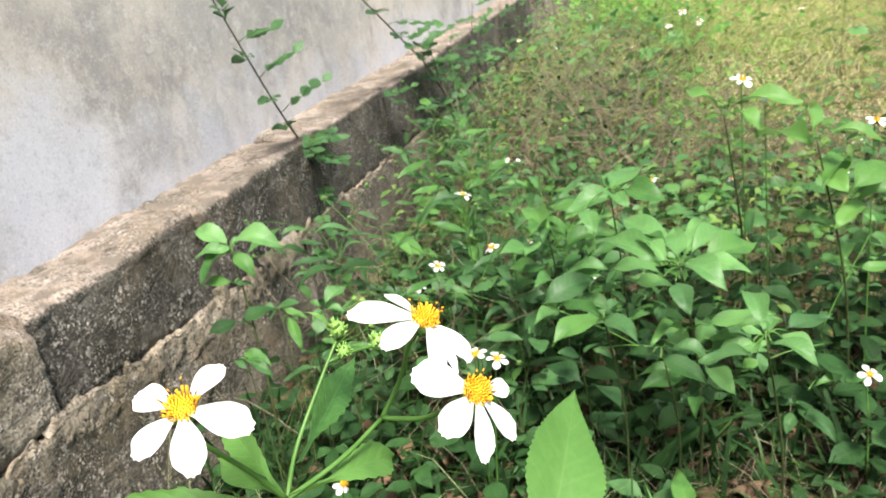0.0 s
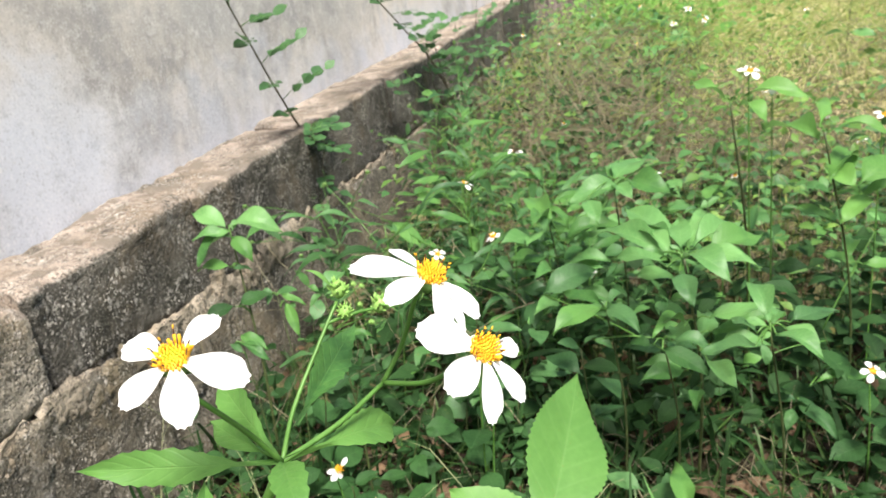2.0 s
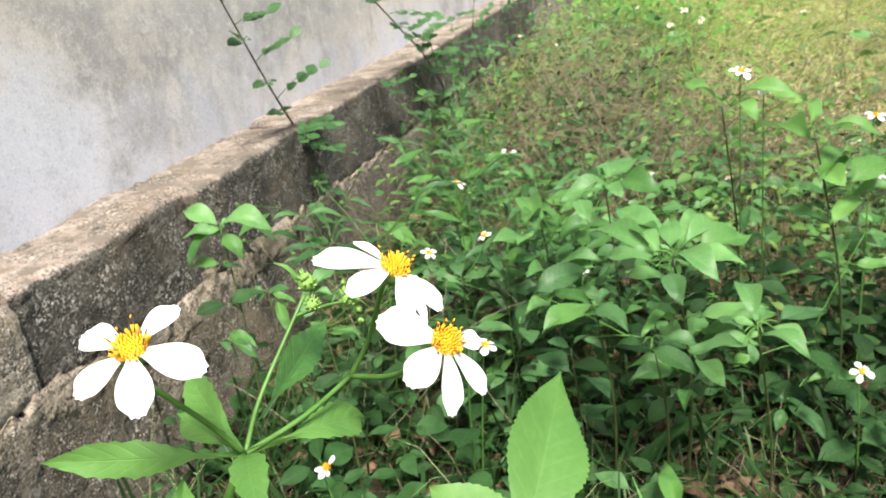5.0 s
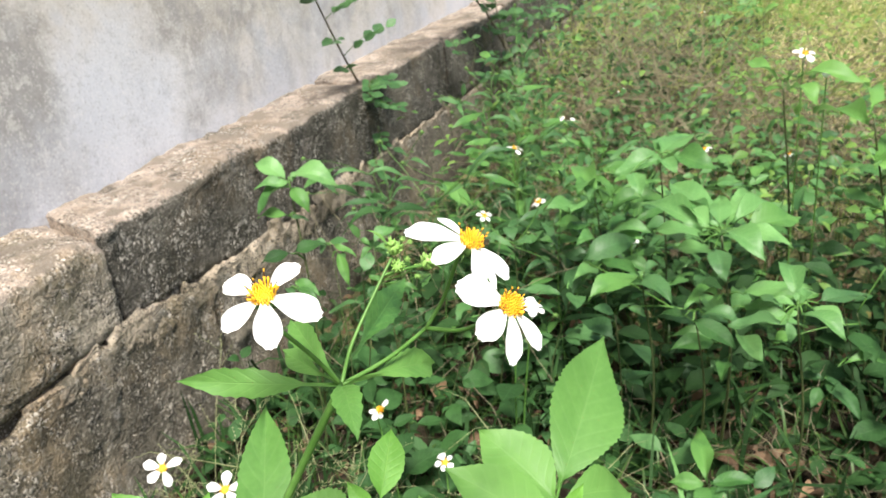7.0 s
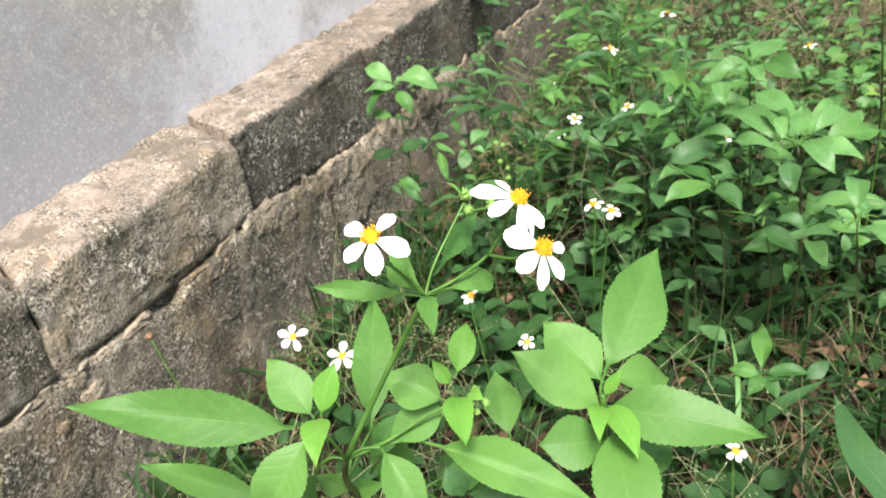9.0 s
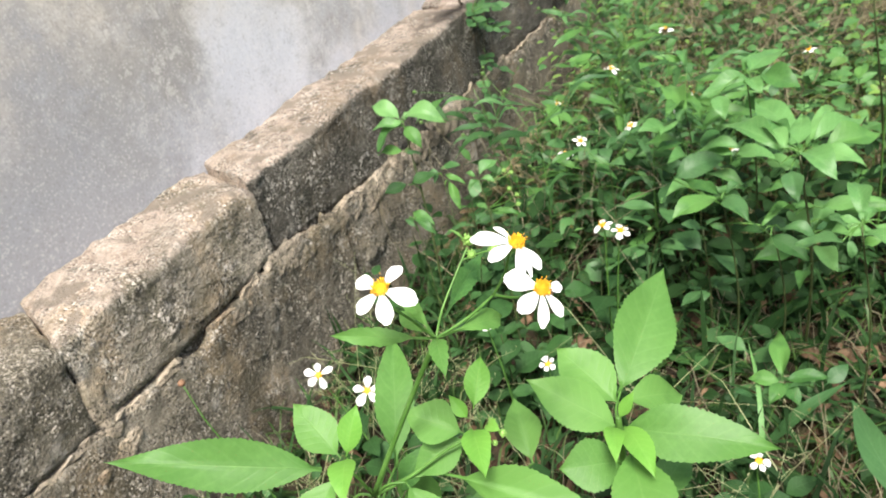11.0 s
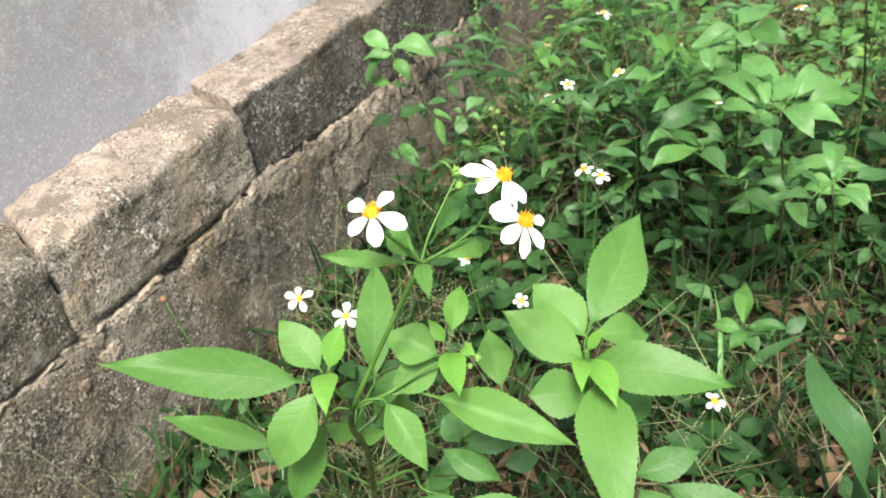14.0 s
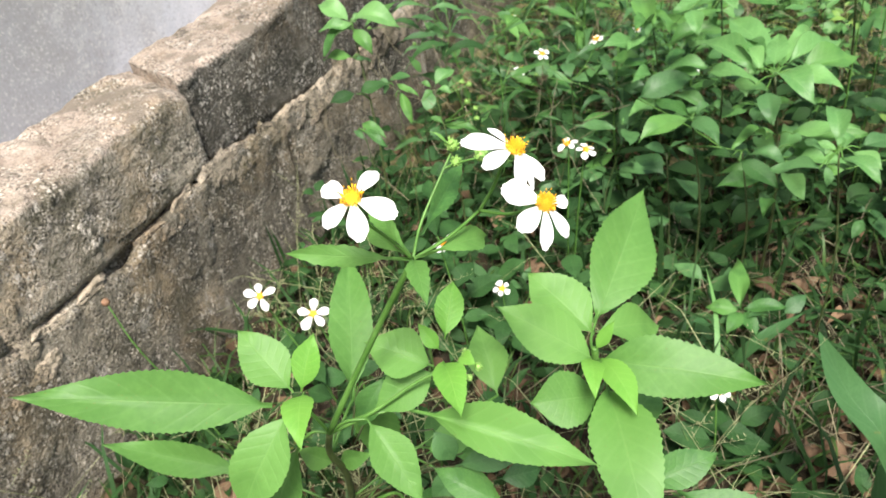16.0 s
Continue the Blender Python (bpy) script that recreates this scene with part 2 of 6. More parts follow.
def plaster_material():
    a = Mat("cement_plaster", 0.9, 0.2)
    vec = a.coord()
    big = a.noise(2.1, 6, 0.6)
    mid = a.noise(5.0, 9, 0.68)
    c = a.mix(a.ramp(big, (0.38, 0.0), (0.60, 1.0)), (0.355, 0.345, 0.325), (0.53, 0.48, 0.42))
    c = a.mix(a.ramp(mid, (0.47, 0.0), (0.58, 0.75)), c, (0.25, 0.243, 0.235))
    c = a.mix(a.ramp(a.noise(14.0, 8, 0.7), (0.52, 0.0), (0.60, 0.4)), c, (0.25, 0.248, 0.25))
    c = a.mix(a.ramp(a.noise(30.0, 6, 0.7), (0.53, 0.0), (0.62, 0.45)), c, (0.56, 0.54, 0.51))
    # pale lime bloom that rises unevenly from the foot of the wall
    sep = a.node("SeparateXYZ")
    a.put(sep.inputs[0], vec)
    rise = a.math("ADD", sep.outputs[2], a.math("MULTIPLY", a.noise(4.2, 8, 0.66), -0.8))
    c = a.mix(a.ramp(a.math("ADD", rise, 0.5), (0.49, 0.75), (0.66, 0.0)), c, (0.46, 0.478, 0.525))
    high = a.math("ADD", sep.outputs[2], a.math("MULTIPLY", a.math("SUBTRACT", big, 0.5), 0.9))
    c = a.mix(a.ramp(high, (0.62, 0.0), (0.95, 0.6)), c, (0.56, 0.52, 0.455))
    # one broad grey damp stain low on the wall
    dy = a.math("SUBTRACT", sep.outputs[1], 0.46)
    dz = a.math("SUBTRACT", sep.outputs[2], 0.42)
    far = a.math("SQRT", a.math("ADD", a.math("MULTIPLY", dy, dy), a.math("MULTIPLY", a.math("MULTIPLY", dz, dz), 2.5)))
    far = a.math("ADD", far, a.math("MULTIPLY", a.math("SUBTRACT", mid, 0.5), 1.4))
    c = a.mix(a.ramp(far, (0.14, 0.8), (0.40, 0.0)), c, (0.265, 0.268, 0.28))
    c = a.mix(a.ramp(a.noise(5.2, 3, 0.5), (0.70, 0.0), (0.75, 0.5)), c, (0.19, 0.18, 0.175))
    # a pale lilac bloom farther along, above the ledge
    by = a.math("SUBTRACT", sep.outputs[1], 0.95)
    bz = a.math("SUBTRACT", sep.outputs[2], 0.50)
    near = a.math("SQRT", a.math("ADD", a.math("MULTIPLY", a.math("MULTIPLY", by, by), 0.55), a.math("MULTIPLY", a.math("MULTIPLY", bz, bz), 2.2)))
    near = a.math("ADD", near, a.math("MULTIPLY", a.math("SUBTRACT", mid, 0.5), 1.1))
    c = a.mix(a.ramp(near, (0.02, 0.65), (0.24, 0.0)), c, (0.53, 0.545, 0.59))
    # trowelled grit
    grit = a.noise(85.0, 3, 0.6)
    sand = a.noise(240.0, 2, 0.5)
    c = a.mix(a.ramp(grit, (0.30, 0.25), (0.42, 0.0)), c, (0.22, 0.21, 0.2))
    c = a.mix(a.ramp(grit, (0.58, 0.0), (0.72, 0.2)), c, (0.66, 0.63, 0.59))
    c = a.mix(a.ramp(sand, (0.32, 0.3), (0.43, 0.0)), c, (0.2, 0.19, 0.18))
    c = a.mix(a.ramp(sand, (0.58, 0.0), (0.68, 0.25)), c, (0.7, 0.67, 0.63))
    a.colour(c)
    lay = a.node("Mapping", Rotation=(0.6, 0.0, 0.0), Scale=(1.0, 0.35, 1.0))
    a.put(lay.inputs[0], vec)
    stroke = a.node("TexNoise", Scale=55.0, Detail=4, Roughness=0.6, Distortion=1.2)
    a.put(stroke.inputs["Vector"], lay.outputs[0])
    h = a.math("ADD", a.math("MULTIPLY", grit, 0.9), a.math("MULTIPLY", stroke.outputs[0], 1.8))
    h = a.math("ADD", h, a.math("MULTIPLY", sand, 0.5))
    a.bump(h, 0.15, 0.0025)
    return a.m


PLASTER = plaster_material()


def soil_material():
    a = Mat("leaf_mould_soil", 0.95, 0.15)
    n = a.noise(14.0, 8, 0.7)
    f = a.noise(120.0, 6, 0.7)
    c = a.mix(a.ramp(n, (0.35, 0.0), (0.65, 1.0)), (0.016, 0.013, 0.009), (0.05, 0.038, 0.025))
    c = a.mix(a.ramp(f, (0.5, 0.0), (0.72, 0.8)), c, (0.10, 0.072, 0.042))
    c = a.mix(a.ramp(a.noise(2.2, 6, 0.6), (0.5, 0.0), (0.7, 0.7)), c, (0.09, 0.1, 0.035))
    sep = a.node("SeparateXYZ")
    a.put(sep.inputs[0], a.coord())
    away = a.math("ADD", a.math("MULTIPLY", sep.outputs[1], 0.4), a.math("MULTIPLY", a.noise(3.0, 6, 0.65), 0.9))
    thatch = a.mix(a.ramp(f, (0.4, 0.0), (0.65, 1.0)), (0.14, 0.12, 0.055), (0.42, 0.37, 0.19))
    thatch = a.mix(a.ramp(a.noise(1.1, 7, 0.65), (0.46, 0.0), (0.62, 0.75)), thatch, (0.15, 0.185, 0.055))
    c = a.mix(a.ramp(away, (0.90, 0.0), (1.50, 0.9)), c, thatch)
    a.colour(c)
    a.bump(a.math("ADD", n, f), 0.9, 0.01)
    return a.m


SOIL = soil_material()


def bark_material():
    a = Mat("grey_bark", 0.9, 0.2)
    st = a.node("Mapping", Scale=(1.0, 1.0, 0.12))
    a.put(st.inputs[0], a.coord())
    n = a.noise(40.0, 8, 0.7, st.outputs[0])
    c = a.mix(a.ramp(n, (0.35, 0.0), (0.65, 1.0)), (0.04, 0.033, 0.028), (0.22, 0.185, 0.16))
    c = a.mix(a.ramp(a.noise(6.0, 6), (0.5, 0.0), (0.7, 0.6)), c, (0.16, 0.14, 0.12))
    a.colour(c)
    a.bump(n, 1.0, 0.02)
    return a.m


BARK = bark_material()


# ---- builders ----
def thing(name, at, label, category, group="", kind=""):
    ob = new(name)
    ob.empty_display_size = 0.02
    ob.location = at
    return tagged(ob, label, category, group, kind)


def part(name, data, material, parent, label="", matrix=None):
    """Links a bmesh or a mesh as one mesh object under parent; matrix is in the parent's space."""
    if isinstance(data, bmesh.types.BMesh):
        me = bpy.data.meshes.new(name)
        data.to_mesh(me)
        data.free()
        data = me
    if material and not data.materials:
        data.materials.append(material)
    ob = new(name, data)
    ob.parent = parent
    if matrix is not None:
        ob.matrix_basis = matrix
    if label:
        ob["label"] = label
    return ob


def smooth(bm):
    for f in bm.faces:
        f.smooth = True
    return bm


def bend(points, per=5):
    """A Catmull-Rom line through points."""
    p = [Vector(q) for q in points]
    p = [2 * p[0] - p[1]] + p + [2 * p[-1] - p[-2]]
    out = []
    for i in range(1, len(p) - 2):
        a, b, c, d = p[i - 1:i + 3]
        for k in range(per):
            t = k / per
            out.append(0.5 * ((2 * b) + (c - a) * t + (2 * a - 5 * b + 4 * c - d) * t * t + (3 * b - a - 3 * c + d) * t ** 3))
    out.append(p[-2])
    return out


def tube(bm, points, r0, r1, sides=6, origin=(0, 0, 0), knots=0.0, slot=0):
    """A tapered round tube along points, closed at both ends."""
    o = Vector(origin)
    rings = []
    side = Vector((0.3, 0.9, 0.2))
    n = len(points)
    for i, q in enumerate(points):
        d = (points[min(i + 1, n - 1)] - points[max(i - 1, 0)]).normalized()
        u = (side - side.dot(d) * d).normalized()
        v = d.cross(u)
        r = r0 + (r1 - r0) * i / (n - 1)
        r *= 1 + knots * math.sin(i * 2.4)
        rings.append([bm.verts.new(q - o + r * (math.cos(a) * u + math.sin(a) * v)) for a in (2 * math.pi * k / sides for k in range(sides))])
    made = []
    for a, b in zip(rings, rings[1:]):
        for k in range(sides):
            made.append(bm.faces.new((a[k], a[(k + 1) % sides], b[(k + 1) % sides], b[k])))
    made += [bm.faces.new(rings[0][::-1]), bm.faces.new(rings[-1])]
    for f in made:
        f.smooth, f.material_index = True, slot
    return bm


def leaf_mesh(ratio, teeth=0, fold=0.25, arch=0.08, wave=0.02, peak=0.4, stalk=0.1, seed=0, rows=12, cols=2, tip=1.0, twist=0.0, curl=0.0, base=0.82, bite=0.075):
    """A leaf one unit long on +y from its stalk, face up, with toothed edges."""
    R = random.Random(seed)
    bm = bmesh.new()
    uv = bm.loops.layers.uv.new("UVMap")
    if teeth:
        rows = teeth * 3
    ph = R.random() * 6
    grid = []
    for i in range(rows + 1):
        v = i / rows
        s = max(0.0, (v - stalk) / (1 - stalk))
        if s < peak:
            h = 0.5 * ratio * math.sin(math.pi / 2 * s / peak) ** base
        else:
            u = (s - peak) / (1 - peak)
            h = 0.5 * ratio * (1 - u ** 1.75) * (1 - 0.33 * tip * u ** 4)
        h = max(h, 0.012 if v < 0.9 else 0.001)
        saw = 1.0
        if teeth and 0.06 < s < 0.97:
            saw = 1 - bite * ((s * teeth) % 1.0) + 0.03 * math.sin(9 * s + ph)
        row = []
        for j in range(-cols, cols + 1):
            q = j / cols
            x = h * q * (saw if abs(j) == cols else 1.0)
            z = fold * abs(x) * (1 - 0.5 * s) + arch * 4 * v * (1 - v) + wave * abs(q) * math.sin(7 * v + ph + (1.6 if j > 0 else 0))
            z -= curl * x * x * 4 / max(ratio, 0.05)
            x2 = x * math.cos(twist * v) - 0
            z += x * math.sin(twist * v)
            row.append(bm.verts.new((x2, v, z)))
        grid.append(row)
    for i in range(rows):
        for j in range(2 * cols):
            f = bm.faces.new((grid[i][j], grid[i][j + 1], grid[i + 1][j + 1], grid[i + 1][j]))
            f.smooth = True
            for loop, (a, b) in zip(f.loops, ((j, i), (j + 1, i), (j + 1, i + 1), (j, i + 1))):
                loop[uv].uv = (a / (2 * cols), b / rows)
    me = bpy.data.meshes.new("leaf")
    bm.to_mesh(me)
    bm.free()
    return me


def frame_on(base, tip, face=(0, 0, 1)):
    """A matrix whose y runs from base to tip (unit = their distance), with z towards face."""
    b, t = Vector(base), Vector(tip)
    y = (t - b)
    size = y.length
    y = y / size
    z = Vector(face)
    z = z - z.dot(y) * y
    if z.length < 1e-3:
        z = Vector((1, 0, 0)) - y.x * y
    z.normalize()
    x = y.cross(z)
    m = Matrix((x, y, z)).transposed().to_4x4()
    return Matrix.Translation(b) @ m @ Matrix.Scale(size, 4)


def put_leaf(parent, me, base, tip, face=(0, 0, 1), wide=1.0, name="leaf", label=""):
    m = Matrix.Translation(-parent.location) @ frame_on(base, tip, face) @ Matrix.Diagonal((wide, 1, 1, 1))
    ob = part(name, me, None, parent, label, m)
    return ob


def with_material(me, material):
    c = me.copy()
    c.materials.clear()
    c.materials.append(material)
    return c


# unit leaves that the weeds share
SHAPES = [leaf_mesh(r, t, f, a, w, p, s, i, cols=2, tip=tp) for i, (r, t, f, a, w, p, s, tp) in enumerate((
    (0.50, 7, 0.25, 0.10, 0.03, 0.42, 0.12, 1.15),
    (0.58, 7, 0.30, 0.06, 0.03, 0.40, 0.10, 1.05),
    (0.44, 7, 0.20, 0.14, 0.02, 0.40, 0.14, 1.25),
    (0.62, 6, 0.15, 0.10, 0.04, 0.45, 0.10, 1.0),
    (0.40, 6, 0.35, 0.05, 0.03, 0.42, 0.16, 1.3),
    (0.54, 7, 0.10, 0.16, 0.03, 0.44, 0.12, 1.1),
))]
LEAVES = {m.name: [with_material(s, m) for s in SHAPES] for m in (LEAF, LEAF_MID, LEAF_COOL, LEAF_PALE, LEAF_SHADE)}
ROUND = [with_material(leaf_mesh(r, 0, 0.2, a, 0.02, 0.52, 0.1, i, rows=10, tip=0.75), LEAF_MID) for i, (r, a) in enumerate(((0.62, 0.06), (0.7, 0.02), (0.55, 0.1)))]
ROUND_COOL = [with_material(m, LEAF_COOL) for m in ROUND]


def petal_mesh(ratio=0.55, dip=0.12, cup=0.2, seed=0):
    """A broad white ray floret, notched at its end."""
    R = random.Random(seed)
    bm = bmesh.new()
    uv = bm.loops.layers.uv.new("UVMap")
    rows, cols = 12, 4
    grid = []
    for i in range(rows + 1):
        v = i / rows
        if v < 0.62:
            u = v / 0.62
            h = 0.5 * ratio * (0.26 + 0.74 * (3 * u * u - 2 * u ** 3) ** 0.8)
        else:
            h = 0.5 * ratio * max(0.30, 1 - ((v - 0.62) / 0.40) ** 2.6) ** 0.6
        row = []
        for j in range(-cols, cols + 1):
            q = j / cols
            y = v - (0.045 * (0.5 + 0.5 * math.cos(q * 9.4 + 3.1)) + 0.05 * q * q) * max(0, v - 0.75) * 4
            z = dip * (4 * v * (1 - v)) * 0.6 - dip * v * v + cup * ratio * (q * q) * 0.5 * math.sin(math.pi * v) + 0.008 * math.cos(q * 12) + R.uniform(-0.004, 0.004)
            row.append(bm.verts.new((h * q, y, z)))
        grid.append(row)
    for i in range(rows):
        for j in range(2 * cols):
            f = bm.faces.new((grid[i][j], grid[i][j + 1], grid[i + 1][j + 1], grid[i + 1][j]))
            f.smooth = True
            for loop, (a, b) in zip(f.loops, ((j, i), (j + 1, i), (j + 1, i + 1), (j, i + 1))):
                loop[uv].uv = (a / (2 * cols), b / rows)
    me = bpy.data.meshes.new("petal")
    bm.to_mesh(me)
    bm.free()
    me.materials.append(PETAL)
    return me


PETALS = [petal_mesh(0.58, 0.03, 0.2, 1), petal_mesh(0.62, 0.0, 0.3, 2), petal_mesh(0.55, 0.05, 0.15, 3)]


def disc_mesh(radius, tall, count, seed, heart):
    """The yellow disc: florets in a spiral, the outer ones open with brown anthers."""
    R = random.Random(seed)
    bm = bmesh.new()
    # the low dome under the florets
    for i in range(count):
        f = (i + 0.5) / count
        r = radius * math.sqrt(f)
        a = i * 2.39996
        foot = Vector((r * math.cos(a), r * math.sin(a), tall * 0.55 * (1 - f * f)))
        out = Vector((math.cos(a), math.sin(a), 0))
        d = (Vector((0, 0, 1)) + out * 0.45 * f * R.uniform(0.5, 1.5)).normalized()
        opened = f > 0.5 and R.random() < 0.6
        high = tall * (0.75 if not opened else R.uniform(0.9, 1.4) if R.random() < 0.82 else R.uniform(1.7, 2.5))
        w = radius * (0.095 if opened else 0.085)
        slot = 0 if f > heart else 1
        a0, a1, a2 = foot - d * tall * 0.3, foot + d * high * 0.5, foot + d * high
        tube(bm, [a0, a1, a2], w * 0.8, w * (1.15 if opened else 0.7), 5, slot=slot)
        if opened and R.random() < 0.55:
            tube(bm, [a2 - d * w, a2 + d * high * 0.25, a2 + d * high * 0.5 + out * w * 0.3], w * 0.6, w * 0.5, 5, slot=2)
            if R.random() < 0.5:
                e = a2 + d * high * 0.5 + out * w * 0.3
                tube(bm, [e, e + d * w * 1.6 + out * w * 0.9], w * 0.6, w * 0.5, 4, slot=0)
                tube(bm, [e, e + d * w * 1.6 - out * w * 0.6], w * 0.6, w * 0.5, 4, slot=0)
    bmesh.ops.create_uvsphere(bm, u_segments=12, v_segments=6, radius=radius * 0.92, matrix=Matrix.Translation((0, 0, -tall * 0.12)) @ Matrix.Diagonal((1, 1, tall / radius * 0.7, 1)))
    me = bpy.data.meshes.new("disc")
    bm.to_mesh(me)
    bm.free()
    for m in (YELLOW, LIME, ANTHER):
        me.materials.append(m)
    return me


def cup_mesh(radius):
    """The green cup of bracts under a flower head."""
    bm = bmesh.new()
    prof = ((0.18, -1.5), (0.45, -1.3), (0.8, -0.8), (0.85, -0.2), (0.7, 0.0))
    n = 10
    rings = [[bm.verts.new((radius * r * math.cos(2 * math.pi * k / n), radius * r * math.sin(2 * math.pi * k / n), radius * z)) for k in range(n)] for r, z in prof]
    for a, b in zip(rings, rings[1:]):
        for k in range(n):
            bm.faces.new((a[k], a[(k + 1) % n], b[(k + 1) % n], b[k]))
    bm.faces.new(rings[0][::-1])
    bm.faces.new(rings[-1])
    for k in range(8):
        a = 2 * math.pi * k / 8
        o = Vector((math.cos(a), math.sin(a), 0))
        p = o * radius * 0.55 + Vector((0, 0, -radius * 1.2))
        tube(bm, [p, p + o * radius * 0.5 + Vector((0, 0, radius * 0.3)), p + o * radius * 0.95 + Vector((0, 0, -radius * 0.1))], radius * 0.14, radius * 0.03, 4)
    smooth(bm)
    me = bpy.data.meshes.new("flower_head")
    bm.to_mesh(me)
    bm.free()
    me.materials.append(CUPGREEN)
    return me


SMALL_DISC = [disc_mesh(0.0040, 0.0024, 34, s, 0.0) for s in (5, 6)]
SMALL_CUP = cup_mesh(0.0036)


def axes(normal):
    n = Vector(normal).normalized()
    x = Vector((0, 1, 0)).cross(n).normalized()
    return Matrix((x, n.cross(x), n)).transposed().to_4x4()


def flower(parent, at, normal, rays, disc=None, cup=None, radius=0.0036, label="white flower head with a yellow disc"):
    """A flower head under a plant: cup > disc and petals. rays: (degrees, length, width factor, lift)."""
    head = part("flower_head", cup or SMALL_CUP, None, parent, label, Matrix.Translation(Vector(at) - parent.location) @ axes(normal))
    part("disc", disc or SMALL_DISC[0], None, head, "yellow disc of tiny florets")
    for i, (deg, length, wide, lift) in enumerate(rays):
        a = radians(deg)
        o = Vector((math.cos(a), math.sin(a), 0))
        b = o * radius * 0.55
        t = o * length + Vector((0, 0, lift * length))
        m = frame_on(b, t, (0, 0, 1)) @ Matrix.Diagonal((wide, 1, 1, 1))
        part("petal", PETALS[i % 3], None, head, "", m)
    return head


def rays_of(R, n=5, size=0.0135):
    off = R.uniform(0, 72)
    return [(off + 360 / n * k + R.uniform(-12, 12), size * R.uniform(0.85, 1.15), R.uniform(0.95, 1.35), R.uniform(-0.35, 0.15)) for k in range(n)]


# ---- ground ----
def heave(x, y):
    return 0.012 * noise.noise((x * 3, y * 3, 0)) + 0.03 * noise.noise((x * 0.6, y * 0.6, 5)) * min(1, max(0, (y - 1.5) / 3))


def build_ground():
    bm = bmesh.new()
    xs = sorted({-60, -30, -12, -6, -3, -1.5, 60, 30, 14, 8} | {round(-1.0 + 0.05 * i, 3) for i in range(60)} | {2 + 0.4 * i for i in range(14)})
    ys = sorted({-60, -30, -12, -6, -3, -1.5, 80, 40, 22, 14} | {round(-1.0 + 0.05 * i, 3) for i in range(70)} | {2.5 + 0.4 * i for i in range(20)})
    rows = [[bm.verts.new((x, y, heave(x, y))) for x in xs] for y in ys]
    for a, b in zip(rows, rows[1:]):
        for i in range(len(xs) - 1):
            bm.faces.new((a[i], a[i + 1], b[i + 1], b[i])).smooth = True
    me = bpy.data.meshes.new("ground")
    bm.to_mesh(me)
    bm.free()
    me.materials.append(SOIL)
    return tagged(new("ground", me), "dark soil with leaf mould under weeds", "ground", kind="structure")


build_ground()

# ---- the wall ----
FACE, BACK = -0.700, -0.850


def crest(y):
    return 0.366 + 0.024 * y


def rough_block(parent, name, y0, y1, low, high, face=FACE, back=BACK - 0.02, step=0.008, seed=0, amp=1.0, round_=0.02, mats=(STONE_FACE,), bare=True, label=""):
    """One cast block with worn, pitted faces: a profile swept along y, its ends rounded off. low and high are functions of y."""
    ny = max(4, int((y1 - y0) / step))
    prof = []
    depth = face - back
    nz = max(5, int(0.13 / step))
    nx = max(5, int(depth / (step * 1.3)))
    for i in range(4):
        prof.append((back + (depth - round_) * i / 4, 0.0, 0, -1))
    for i in range(5):
        a = math.pi / 2 * i / 4
        prof.append((face - round_ + round_ * math.sin(a), round_ * (1 - math.cos(a)), math.sin(a), -math.cos(a)))
    for i in range(1, nz):
        prof.append((face, i / nz, 1, 0, "f"))
    for i in range(5):
        a = math.pi / 2 * i / 4
        prof.append((face - round_ + round_ * math.cos(a), -round_ * (1 - math.sin(a)), math.cos(a), math.sin(a), "t"))
    for i in range(1, nx + 1):
        prof.append((face - round_ - (depth - round_) * i / nx, 0.0, 0, 1, "t"))
    bm = bmesh.new()
    worn = bm.verts.layers.float.new("bare")
    rings = []
    for j in range(ny + 1):
        y = y0 + (y1 - y0) * j / ny
        zl, zh = low(y), high(y)
        end = min(y - y0, y1 - y)
        pull = 0.005 * (1 - min(1, end / 0.008)) ** 2
        ring = []
        for p in prof:
            x, w, nx_, nz_ = p[:4]
            kind = p[4] if len(p) > 4 else "b"
            z = zl + w if kind == "b" else (zl + round_ + (zh - zl - 2 * round_) * w if kind == "f" else zh + w)
            q = Vector((x * 1.0 + seed * 3.1, y, z))
            d = amp * (0.0028 * noise.noise(q * 7) + 0.0018 * noise.noise(q * 24) + 0.0022 * noise.noise(q * 75))
            d -= pull
            if kind == "t":
                d += amp * 0.0045 * noise.noise(q * 38)
            v = bm.verts.new((x + nx_ * d, y + 0.004 * noise.noise(q * 20) + 0.42 * (FACE - x), z + nz_ * d))
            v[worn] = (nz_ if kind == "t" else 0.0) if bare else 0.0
            ring.append(v)
        rings.append(ring)
    for a, b in zip(rings, rings[1:]):
        for i in range(len(prof) - 1):
            f = bm.faces.new((a[i], a[i + 1], b[i + 1], b[i]))
            f.smooth = True
    bm.faces.new(rings[0])
    bm.faces.new(rings[-1][::-1])
    me = bpy.data.meshes.new(name)
    bm.to_mesh(me)
    bm.free()
    for m in mats:
        me.materials.append(m)
    return part(name, me, None, parent, label)


def box(bm, lo, hi):
    bmesh.ops.create_cube(bm, size=1, matrix=Matrix.Translation([(a + b) / 2 for a, b in zip(lo, hi)]) @ Matrix.Diagonal([b - a for a, b in zip(lo, hi)] + [1]))
    return bm


foundation = thing("wall_foundation", (0, 0, 0), "low weathered concrete block foundation with a ledge", "wall", kind="structure")
# dark concrete on the core puts the shade of the recessed joints into colour
core = part("mortar_core", box(bmesh.new(), (-1.10, -3.0, -0.2), (-0.713, 5.2, 0.335)), STONE_DARK, foundation, "core behind the open joints, coloured dark for the shade in them")

